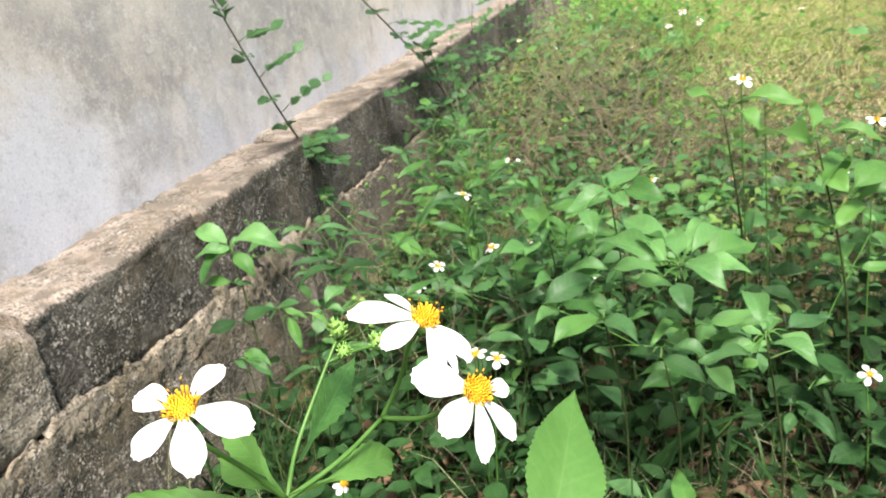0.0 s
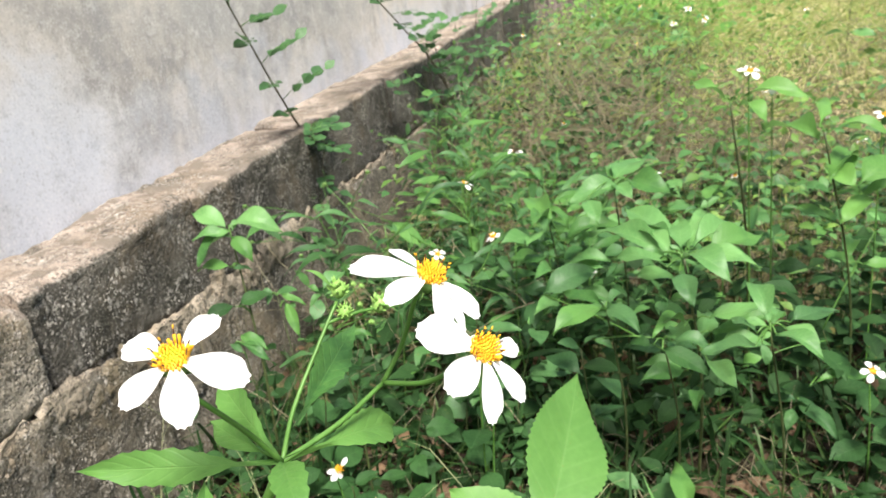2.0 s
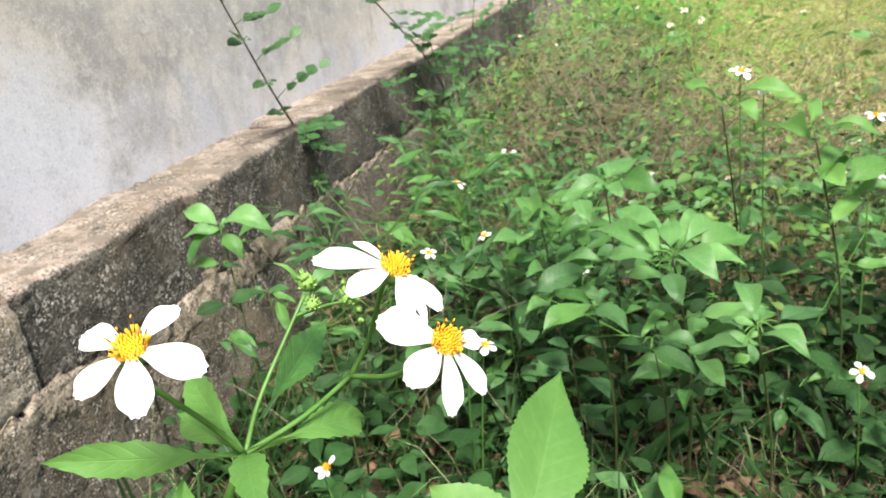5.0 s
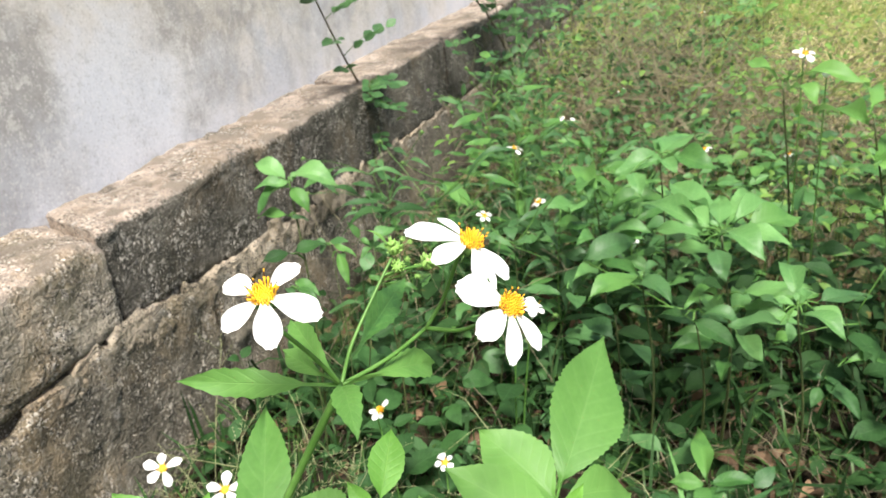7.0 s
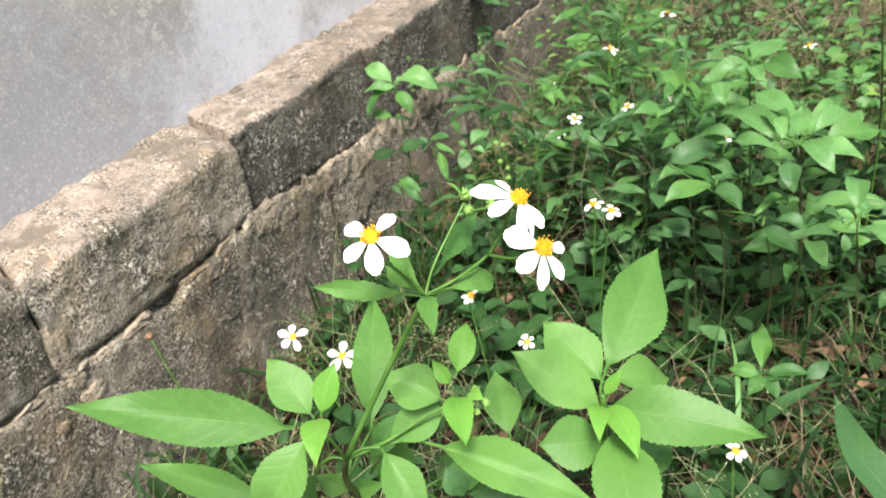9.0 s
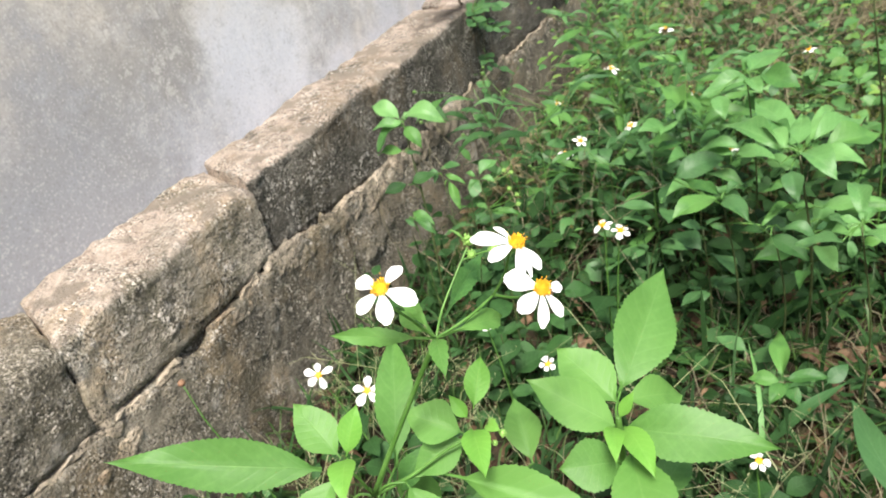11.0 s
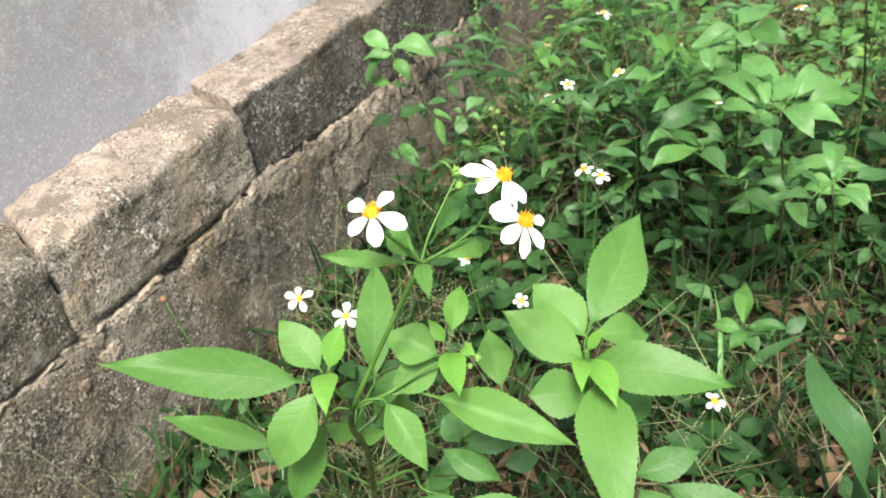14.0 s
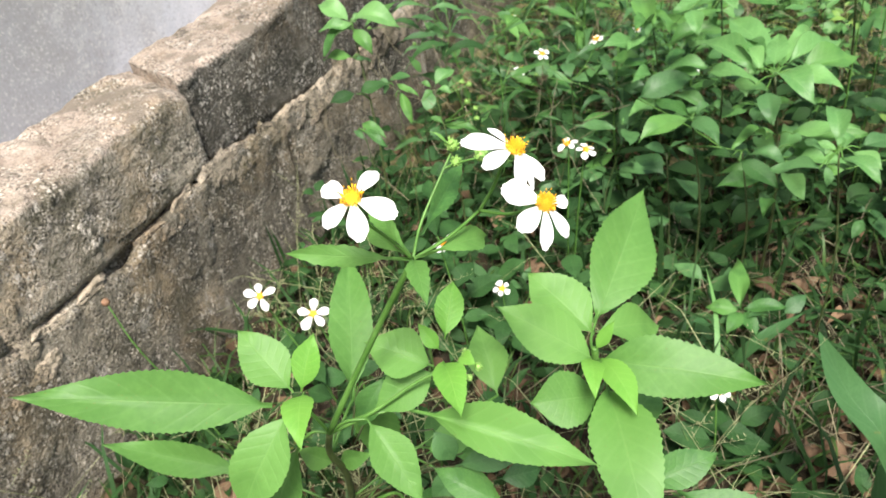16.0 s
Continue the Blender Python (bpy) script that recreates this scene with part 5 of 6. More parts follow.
for n, (b, t, w, m) in enumerate((
    ((-0.391, 0.769, 0.330), (-0.371, 0.802, 0.342), 0.026, LEAF_PALE),
    ((-0.388, 0.766, 0.327), (-0.366, 0.768, 0.323), 0.015, LEAF_PALE),
    ((-0.391, 0.764, 0.327), (-0.400, 0.746, 0.320), 0.018, LEAF_MID),
    ((-0.394, 0.767, 0.329), (-0.413, 0.769, 0.335), 0.010, LEAF_MID),
    ((-0.383, 0.764, 0.278), (-0.404, 0.767, 0.286), 0.020, LEAF_MID),
    ((-0.379, 0.762, 0.275), (-0.338, 0.770, 0.268), 0.017, LEAF_MID),
    ((-0.383, 0.762, 0.277), (-0.396, 0.740, 0.268), 0.012, LEAF_COOL),
)):
    hang(BUDDED, b, t, w, m, 850 + n)
for n, (root, tip) in enumerate((((-0.386, 0.766, 0.322), (-0.359, 0.788, 0.330)), ((-0.386, 0.766, 0.322), (-0.349, 0.787, 0.327)), ((-0.382, 0.763, 0.282), (-0.345, 0.764, 0.313)),
                                 ((-0.382, 0.763, 0.282), (-0.332, 0.758, 0.307)), ((-0.382, 0.763, 0.278), (-0.327, 0.746, 0.299)))):
    a, b = Vector(root), Vector(tip)
    stalk(BUDDED[0], [a, a.lerp(b, 0.6) + Vector((0, 0, -0.003)), b], 0.0008, 0.0007, "bud_stalk", STEM, 5)
    bud(BUDDED[0], tip, b - a, 0.0030, 60 + n, "closed yellow-green flower bud")
LEDGEW = leafy((-0.455, 0.665), (-0.470, 0.700, 0.296), "thin weed with a few narrow green leaves", 0.0014)
for n, (b, t, w, m) in enumerate((
    ((-0.475, 0.708, 0.303), (-0.439, 0.700, 0.287), 0.020, LEAF_MID),
    ((-0.479, 0.698, 0.298), (-0.426, 0.686, 0.276), 0.014, LEAF_MID),
    ((-0.466, 0.691, 0.290), (-0.485, 0.697, 0.299), 0.010, LEAF_COOL),
)):
    hang(LEDGEW, b, t, w, m, 860 + n)
for n, (x, y, h, tone) in enumerate(((-0.16, 3.95, 0.36, LEAF_PALE), (-0.26, 3.75, 0.32, LEAF), (0.04, 3.55, 0.34, LEAF_PALE), (0.24, 3.65, 0.30, LEAF), (-0.22, 3.20, 0.28, LEAF), (-0.05, 3.05, 0.26, LEAF_MID), (0.10, 4.4, 0.36, LEAF), (-0.10, 4.7, 0.4, LEAF_PALE))):
    weed(x, y, h, 400 + n, (0.03, -0.04), 6, 0.10, tone, n % 2, first=0.35, label="leafy bright green weed in the meadow")
weed(-0.10, 0.84, 0.21, 105, (0, 0.0), 3, 0.045, LEAF_COOL, first=0.6)
weed(-0.27, 0.95, 0.27, 110, (0.02, -0.02), 4, 0.055, LEAF_COOL, 2, first=0.3)
weed(0.40, 1.10, 0.34, 112, (0, 0), 5, 0.08, LEAF, 1, first=0.3, thick=0.003)
weed(-0.42, 0.74, 0.22, 113, (0.03, -0.02), 4, 0.045, LEAF_SHADE, 0)
weed(-0.34, 0.66, 0.15, 114, (0, -0.02), 4, 0.05, LEAF_SHADE, 0)
weed(-0.48, 0.86, 0.26, 115, (0.04, -0.04), 5, 0.04, LEAF_COOL, 0)


# thin weeds gone to seed, with narrow leaves and small green heads
NARROW = [with_material(leaf_mesh(r, 0, 0.3, a, 0.03, 0.4, 0.06, 80 + i, rows=10, tip=1.3), m) for i, (r, a, m) in enumerate(((0.16, 0.12, LEAF_COOL), (0.2, 0.2, LEAF_SHADE), (0.24, 0.08, LEAF_MID), (0.14, 0.25, LEAF_COOL)))]


def burr_mesh(seed):
    R = random.Random(seed)
    bm = bmesh.new()
    bmesh.ops.create_icosphere(bm, subdivisions=2, radius=0.0030)
    tips = bmesh.ops.poke(bm, faces=[f for i, f in enumerate(bm.faces) if i % 2])["verts"]
    for v in tips:
        v.co = v.co.normalized() * R.uniform(0.0075, 0.0115)
    me = bpy.data.meshes.new("burr")
    bm.to_mesh(me)
    bm.free()
    me.materials.append(STEM_BROWN)
    return me


BURR = burr_mesh(4)


def seedy(x, y, h, seed, spread=0.12):
    R = random.Random(seed)
    z0 = heave(x, y)
    owner = thing("seeding_weed", (x, y, z0), "thin branching weed with narrow leaves and seed heads", "plant", "seeding weeds")
    top = Vector((x + R.uniform(-0.06, 0.06), y + R.uniform(-0.08, 0.04), z0 + h))
    line = bend([Vector((x, y, z0 - 0.01)), Vector((x, y, z0)).lerp(top, 0.5) + Vector((R.uniform(-0.02, 0.02), R.uniform(-0.02, 0.02), 0)), top], 6)
    part("stem", tube(bmesh.new(), line, 0.0013, 0.0007, 5, owner.location), STEM, owner)
    for k in range(4):
        p = line[R.randrange(4, len(line) - 1)]
        a = R.uniform(0, 6.28)
        e = p + Vector((math.cos(a) * spread, math.sin(a) * spread, h * R.uniform(0.15, 0.45)))
        part("branch", tube(bmesh.new(), bend([p, p.lerp(e, 0.5) + Vector((0, 0, 0.008)), e], 4), 0.0008, 0.0005, 5, owner.location), STEM, owner)
        if R.random() < 0.3:
            part("seed_head", BURR, None, owner, "brown spiky seed head", Matrix.Translation(e - owner.location))
        else:
            part("flower_bud", SMALL_CUP, None, owner, "small green flower bud", Matrix.Translation(e + Vector((0, 0, 0.004)) - owner.location) @ Matrix.Scale(1.1, 4))
        for s in range(2):
            q = p.lerp(e, 0.1 + 0.4 * s)
            b = a + R.uniform(-1.4, 1.4)
            put_leaf(owner, R.choice(NARROW), q, q + Vector((math.cos(b), math.sin(b), R.uniform(-0.2, 0.5))) * R.uniform(0.05, 0.1), (0, -0.3, 1))
    for k in range(6):
        p = line[R.randrange(2, len(line) - 2)]
        b = R.uniform(0, 6.28)
        put_leaf(owner, R.choice(NARROW), p, p + Vector((math.cos(b), math.sin(b), R.uniform(-0.3, 0.4))) * R.uniform(0.05, 0.1), (0, -0.3, 1))
    return owner


R0 = random.Random(77)
TONES = (LEAF_MID, LEAF_COOL, LEAF_PALE, LEAF_MID, LEAF_PALE)
# the thicket beyond, denser along the wall
spots = []
for n in range(2600):
    x, y = R0.uniform(-0.64, 0.95), R0.uniform(0.62, 2.4)
    front = 0.66 if x < -0.3 else (0.80 if x < -0.12 else 0.98)
    if y > front and all((x - a) ** 2 + (y - b) ** 2 > 0.0042 for a, b in spots):
        spots.append((x, y))
for n, (x, y) in enumerate(spots[:190]):
    if x < -0.3 and n % 6 == 0:
        continue
    near_wall = x < -0.3
    h = R0.uniform(0.10, 0.26) * (0.7 if y > 1.5 else 1.0) * (0.75 if near_wall else 1.0)
    # darker leaf copies near the wall and in front stand in for shade
    tone = R0.choice((LEAF_COOL, LEAF_SHADE, LEAF_SHADE, LEAF_MID if y > 1.15 else LEAF_SHADE)) if near_wall or y < 1.2 else R0.choice(TONES)
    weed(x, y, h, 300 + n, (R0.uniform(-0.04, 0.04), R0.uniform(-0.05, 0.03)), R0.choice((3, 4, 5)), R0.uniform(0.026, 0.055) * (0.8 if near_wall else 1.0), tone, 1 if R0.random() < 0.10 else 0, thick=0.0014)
for n in range(26):
    seedy(R0.uniform(-0.58, -0.02), R0.uniform(0.92, 1.9), R0.uniform(0.2, 0.42), 800 + n)
# farther clumps with white flowers in the dry grass
for n in range(46):
    y = R0.uniform(2.4, 6.8)
    x = R0.uniform(-0.6, 0.5 + 0.45 * y)
    weed(x, y, R0.uniform(0.18, 0.42), 500 + n, (0, 0), 4, R0.uniform(0.05, 0.09), R0.choice((LEAF, LEAF_MID, LEAF_PALE)), R0.choice((1, 1, 2, 3)), label="leafy weed in the dry grass", top_spray=0.09)
# low seedlings over the soil; their dark leaf colour holds the shade
for n in range(120):
    x, y = R0.uniform(-0.62, 0.75), R0.uniform(0.12, 1.0)
    if -0.1 < x < 0.2 and y < 0.25:
        continue
    weed(x, y, R0.uniform(0.03, 0.09), 600 + n, (0, 0), 2, R0.uniform(0.03, 0.06), R0.choice((LEAF_SHADE, LEAF_SHADE, LEAF_SHADE, LEAF_COOL)), drop=0.1, small=0.3, thick=0.0012, label="low green seedling on the soil, shade put into its leaf colour", group="seedlings")


# ---- shrubs climbing over the ledge ----
def sprig(points, seed, radius=0.003, every=0.05, leaflets=3, size=0.03, start=0.3, reach=0.07, label="wild shrub shoot with small oval leaves over the ledge"):
    """A woody shoot with short twigs of rounded leaflets."""
    R = random.Random(seed)
    line = bend(points, 8)
    owner = thing("wild_shrub", points[0], label, "shrub", "shrub shoots on the wall")
    part("stem", tube(bmesh.new(), line, radius, radius * 0.35, 6, owner.location, 0.05), STEM_BROWN, owner)
    total, side = 0.0, 1
    length = sum((b - a).length for a, b in zip(line, line[1:]))
    run = 0.0
    for a, b in zip(line, line[1:]):
        run += (b - a).length
        total += (b - a).length
        if total < every or run < start * length:
            continue
        total = 0.0
        side = -side
        along = (b - a).normalized()
        d = (Vector((R.uniform(0.2, 0.7), side * R.uniform(0.5, 1.0), R.uniform(-0.2, 0.4))) + along * 0.3).normalized()
        span = reach * R.uniform(0.6, 1.4)
        tip = b + d * span + Vector((0, 0, -span * 0.15))
        part("twig", tube(bmesh.new(), bend([b, b + d * span * 0.5 + Vector((0, 0, 0.004)), tip], 3), 0.0009, 0.0005, 5, owner.location), STEM, owner)
        for k in range(leaflets):
            f = (k + 1) / leaflets
            p = b.lerp(tip, f)
            for s in ((-1, 1) if k < leaflets - 1 else (0,)):
                u = (d + Vector((-d.y, d.x, 0)) * s * 0.9 + Vector((0, 0, R.uniform(-0.3, 0.2)))).normalized()
                put_leaf(owner, R.choice(ROUND_COOL), p, p + u * size * R.uniform(0.7, 1.2), (0.5 + R.uniform(-0.3, 0.3), -0.3, 0.8), 1.0)
    return owner


sprig([(-0.735, 1.52, 0.385), (-0.728, 1.47, 0.43), (-0.715, 1.38, 0.52), (-0.70, 1.26, 0.66), (-0.69, 1.16, 0.78)], 1, 0.0030, 0.045, 4, 0.034, 0.12, 0.095)
sprig([(-0.66, 2.75, 0.05), (-0.665, 2.60, 0.25), (-0.68, 2.42, 0.42), (-0.685, 2.25, 0.51), (-0.68, 1.95, 0.645), (-0.67, 1.70, 0.74)], 2, 0.004, 0.045, 4, 0.040, 0.10, 0.11)
sprig([(-0.72, 1.56, 0.385), (-0.70, 1.50, 0.405), (-0.67, 1.42, 0.405), (-0.65, 1.36, 0.38)], 3, 0.002, 0.022, 3, 0.030, 0.1, 0.055)
sprig([(-0.715, 1.55, 0.390), (-0.683, 1.50, 0.36), (-0.672, 1.42, 0.28), (-0.665, 1.36, 0.20)], 4, 0.0012, 0.030, 3, 0.026, 0.2, 0.05, "thin trailing shoot with blue-green leaves hanging on the wall")
for n in range(5):
    y = 2.5 + 0.62 * n
    sprig([(-0.62, y, 0.02), (-0.63, y - 0.05, 0.25), (-0.64, y - 0.12, 0.42), (-0.62 + 0.02 * (n % 3), y - 0.22, 0.52 + 0.05 * (n % 4))], 10 + n, 0.0025, 0.05, 3, 0.036, 0.2, 0.09)
for n in range(5):
    y = 2.1 + 0.30 * n
    sprig([(-0.60, y + 0.1, 0.01), (-0.63, y + 0.03, 0.20), (-0.66, y - 0.05, 0.35), (-0.67 + 0.03 * (n % 3), y - 0.14, 0.42 + 0.05 * (n % 3))], 60 + n, 0.002, 0.030, 3, 0.032, 0.25, 0.075, "dark leafy shrub shoot leaning on the ledge")

# ---- grass ----
GRASS = leaf_material("grass_green", (0.012, 0.036, 0.007), (0.07, 0.14, 0.028), (0.12, 0.22, 0.06), 0.5, 0.3, 0.3, True)
GRASS_LIGHT = leaf_material("grass_light", (0.10, 0.16, 0.035), (0.38, 0.42, 0.12), (0.36, 0.4, 0.14), 0.5, 0.2, 0.35, True)
DRY = leaf_material("grass_dry", (0.47, 0.41, 0.18), (0.86, 0.77, 0.46), (0.75, 0.67, 0.4), 0.65, 0.2, 0.3, True)


def blades(name, count, seed, spot, length, width, material, label, bendy=0.6):
    """One object of many arching blades. spot and length are functions of the random source."""
    R = random.Random(seed)
    verts, faces = [], []
    for n in range(count):
        x, y = spot(R)
        h, w = length(R, x, y), width * R.uniform(0.6, 1.3)
        a = R.uniform(0, 6.283)
        dx, dy = math.cos(a), math.sin(a)
        lean = R.uniform(0.05, bendy)
        z0 = heave(x, y) - 0.004
        k = len(verts)
        for f, wf in ((0, 0.7), (0.4, 1.0), (0.75, 0.7)):
            o = lean * h * f * f
            z = z0 + h * f * (1 - 0.25 * lean * f)
            for s in (-1, 1):
                verts.append((x + dx * o - dy * w * wf * s, y + dy * o + dx * w * wf * s, z))
        o = lean * h
        verts.append((x + dx * o, y + dy * o, z0 + h * (1 - 0.45 * lean)))
        faces += [(k, k + 1, k + 3, k + 2), (k + 2, k + 3, k + 5, k + 4), (k + 4, k + 5, k + 6)]
    me = bpy.data.meshes.new(name)
    me.from_pydata(verts, [], faces)
    me.polygons.foreach_set("use_smooth", [True] * len(faces))
    uv = me.uv_layers.new(name="UVMap")
    uv.data.foreach_set("uv", [0.25] * (2 * len(me.loops)))
    me.materials.append(material)
    return tagged(new(name, me), label, "grass", kind="stuff")


TWIG = leaf_material("dry_twig", (0.056, 0.050, 0.030), (0.235, 0.204, 0.124), (0.29, 0.25, 0.155), 0.8, 0.2, 0.1, True)
blades("grass", 6500, 1, lambda R: (R.uniform(-0.67, 0.9), R.uniform(-0.1, 1.9)), lambda R, x, y: R.uniform(0.03, 0.11), 0.0016, GRASS, "thin dark green grass among the weeds", 1.5)
blades("grass", 34000, 2, lambda R: (lambda y: (R.uniform(0.1, 0.6 + 0.75 * y), y))(2.3 + 9.0 * R.random() ** 1.2), lambda R, x, y: R.uniform(0.03, 0.13), 0.0018, DRY, "dry yellow-green grass of the open yard", 2.1)
blades("grass", 12000, 3, lambda R: (lambda y: (R.uniform(-0.62, 0.3 + 0.35 * y), y))(1.6 + 9.5 * R.random() ** 1.2), lambda R, x, y: R.uniform(0.03, 0.13), 0.0019, GRASS_LIGHT, "green grass tufts in the open yard", 2.1)
blades("dry_stalks", 7000, 4, lambda R: (lambda y: (R.uniform(-0.68, 0.2 + 0.5 * y), y))(1.4 + 4.5 * R.random() ** 1.3), lambda R, x, y: R.uniform(0.05, 0.22), 0.0008, TWIG, "tangle of thin dry stalks along the wall", 2.1)
blades("dry_stalks", 240, 5, lambda R: (R.uniform(-0.67, 0.5), R.uniform(0.1, 1.0)), lambda R, x, y: R.uniform(0.05, 0.18), 0.0006, TWIG, "thin straw stalks over the soil", 2.2)


def broad_blade(points, width, tone=LEAF_SHADE):
    """A single broad grass blade with a keel."""
    line = bend(points, 6)
    owner_at = Vector(points[0])
    bm = bmesh.new()
    uv = bm.loops.layers.uv.new("UVMap")
    rows = []
    for i, p in enumerate(line):
        v = i / (len(line) - 1)
        d = (line[min(i + 1, len(line) - 1)] - line[max(i - 1, 0)]).normalized()
        s = d.cross(Vector((0, 0, 1))).normalized()
        w = width * 0.5 * min(1, 0.35 + 3 * v) * max(0.03, (1 - v ** 3))
        rows.append([bm.verts.new(p - owner_at + s * w * q + Vector((0, 0, abs(q) * w * 0.35))) for q in (-1, 0, 1)])
    for i, (a, b) in enumerate(zip(rows, rows[1:])):
        for j in range(2):
            f = bm.faces.new((a[j], a[j + 1], b[j + 1], b[j]))
            f.smooth = True
            for loop, (q, r) in zip(f.loops, ((j, i), (j + 1, i), (j + 1, i + 1), (j, i + 1))):
                loop[uv].uv = (q / 2, r / len(line))
    me = bpy.data.meshes.new("broad_grass")
    bm.to_mesh(me)
    bm.free()
    me.materials.append(tone)
    ob = new("broad_grass", me)
    ob.location = owner_at
    return tagged(ob, "single long broad green grass blade", "grass", "broad grass blades")


for a, b, c_, w, m in (((-0.05, 0.82, 0.02), (0.017, 0.851, 0.08), (0.095, 0.856, 0.12), 0.024, LEAF_SHADE), ((0.0, 0.621, 0.03), (0.044, 0.643, 0.08), (0.085, 0.688, 0.09), 0.020, LEAF_COOL),
                       ((-0.007, 0.553, 0.01), (-0.034, 0.531, 0.09), (-0.072, 0.538, 0.10), 0.020, LEAF_COOL), ((-0.60, 0.23, 0.0), (-0.615, 0.32, 0.04), (-0.625, 0.40, 0.06), 0.016, LEAF_SHADE),
                       ((-0.455, 0.20, 0.0), (-0.45, 0.223, 0.06), (-0.46, 0.28, 0.05), 0.022, LEAF_COOL), ((-0.68, 0.12, 0.02), (-0.65, 0.14, 0.035), (-0.60, 0.17, 0.02), 0.022, LEAF_COOL)):
    broad_blade([a, b, c_], w, m)
broad_blade([(-0.10, 1.39, 0.0), (-0.10, 1.39, 0.2), (-0.023, 1.284, 0.31), (0.08, 1.191, 0.34)], 0.02, LEAF_MID)
broad_blade([(0.17, 0.43, 0.0), (0.153, 0.42, 0.17), (0.115, 0.45, 0.21), (0.092, 0.535, 0.20)], 0.045, LEAF_COOL)
broad_blade([(-0.004, 0.60, 0.0), (-0.001, 0.607, 0.06), (-0.012, 0.663, 0.10), (-0.031, 0.73, 0.11)], 0.007, LEAF_PALE)

YELLOWING = leaf_material("yellow_blade", (0.24, 0.26, 0.06), (0.40, 0.39, 0.11), (0.55, 0.5, 0.2), 0.5, 0.5, 0.3)
# ---- low leaf cover ----
def leaf_cover(name, count, seed, spot, height, size, material, label):
    """One object of many small leaves at random turns, for what nobody could count."""
    R = random.Random(seed)
    verts, faces, uvs = [], [], []
    shape = ((0.0, 0.02), (0.2, 0.19), (0.45, 0.27), (0.75, 0.17), (1.0, 0.01))
    for n in range(count):
        x, y = spot(R)
        s = size(R)
        fwd = Vector((R.uniform(-1, 1), R.uniform(-1, 1), R.uniform(-0.35, 0.45))).normalized()
        up = Vector((R.uniform(-0.6, 0.6), R.uniform(-0.8, 0.4), 1))
        up = (up - up.dot(fwd) * fwd).normalized()
        side = fwd.cross(up)
        o = Vector((x, y, heave(x, y) + height(R, x, y)))
        k = len(verts)
        w = R.uniform(0.75, 1.3)
        for f, h in shape:
            c = o + fwd * f * s + up * (0.35 * f * (1 - f) * s)
            for q in (-1, 0, 1):
                verts.append(tuple(c + side * h * q * s * w + up * abs(q) * h * 0.3 * s))
        for r in range(4):
            for q in range(2):
                i = k + 3 * r + q
                faces.append((i, i + 1, i + 4, i + 3))
                uvs += [q / 2, r / 4, (q + 1) / 2, r / 4, (q + 1) / 2, (r + 1) / 4, q / 2, (r + 1) / 4]
    me = bpy.data.meshes.new(name)
    me.from_pydata(verts, [], faces)
    me.polygons.foreach_set("use_smooth", [True] * len(faces))
    me.uv_layers.new(name="UVMap").data.foreach_set("uv", uvs)
    me.materials.append(material)
    return tagged(new(name, me), label, "undergrowth", kind="stuff")


# undergrowth green set very low: shade beneath the weeds put into the colour
COVER_SHADE = leaf_material("cover_shade", (0.006, 0.019, 0.005), (0.028, 0.074, 0.019), (0.07, 0.15, 0.05), 0.65, 0.6, 0.2, True, 0.15)
COVER_MID = leaf_material("cover_mid", (0.035, 0.11, 0.035), (0.10, 0.23, 0.06), (0.16, 0.3, 0.1), 0.5, 0.6, 0.3, True)
COVER_LIGHT = leaf_material("cover_light", (0.05, 0.13, 0.025), (0.20, 0.34, 0.07), (0.25, 0.42, 0.13), 0.5, 0.6, 0.35, True)
LITTER = leaf_material("litter", (0.032, 0.021, 0.013), (0.15, 0.098, 0.058), (0.25, 0.16, 0.1), 0.9, 0.4, 0.1, True, 0.1)
leaf_cover("undergrowth", 1700, 1, lambda R: (R.uniform(-0.66, 0.8), R.uniform(0.05, 1.1)), lambda R, x, y: R.uniform(0.004, 0.05), lambda R: R.uniform(0.014, 0.038), COVER_SHADE, "small leaves close to the soil, shade put into their dark green")
leaf_cover("undergrowth", 2300, 2, lambda R: (R.uniform(-0.64, 1.0), R.uniform(0.78, 2.3)), lambda R, x, y: R.uniform(0.01, 0.09) * min(1, (y - 0.6) * 2), lambda R: R.uniform(0.018, 0.045), COVER_SHADE, "dense undergrowth leaves beneath the weeds, shade put into their colour")
leaf_cover("undergrowth", 650, 10, lambda R: (R.uniform(-0.45, 0.75), R.uniform(0.86, 1.35)), lambda R, x, y: R.uniform(0.03, 0.17), lambda R: R.uniform(0.02, 0.05), COVER_SHADE, "leaves between the weeds, coloured dark for the shade there")
leaf_cover("undergrowth", 1000, 3, lambda R: (R.uniform(-0.6, 1.0), R.uniform(1.0, 2.4)), lambda R, x, y: R.uniform(0.06, 0.24), lambda R: R.uniform(0.018, 0.045), COVER_MID, "mid green undergrowth leaves among the weeds")
leaf_cover("undergrowth", 1300, 4, lambda R: (lambda y: (R.uniform(-0.55, 0.3 + 0.4 * y), y))(R.uniform(2.2, 11)), lambda R, x, y: R.uniform(0.02, 0.25) * (0.3 + 0.9 * max(0, noise.noise((x * 1.2, y * 1.2, 8)) + 0.3)), lambda R: R.uniform(0.012, 0.034), COVER_LIGHT, "light green leaves in the open yard")
leaf_cover("leaf_litter", 3600, 5, lambda R: (R.uniform(-0.68, 0.9), R.uniform(-0.1, 1.7)), lambda R, x, y: R.uniform(0.001, 0.012), lambda R: R.uniform(0.01, 0.035), LITTER, "broken brown leaf litter on the soil")
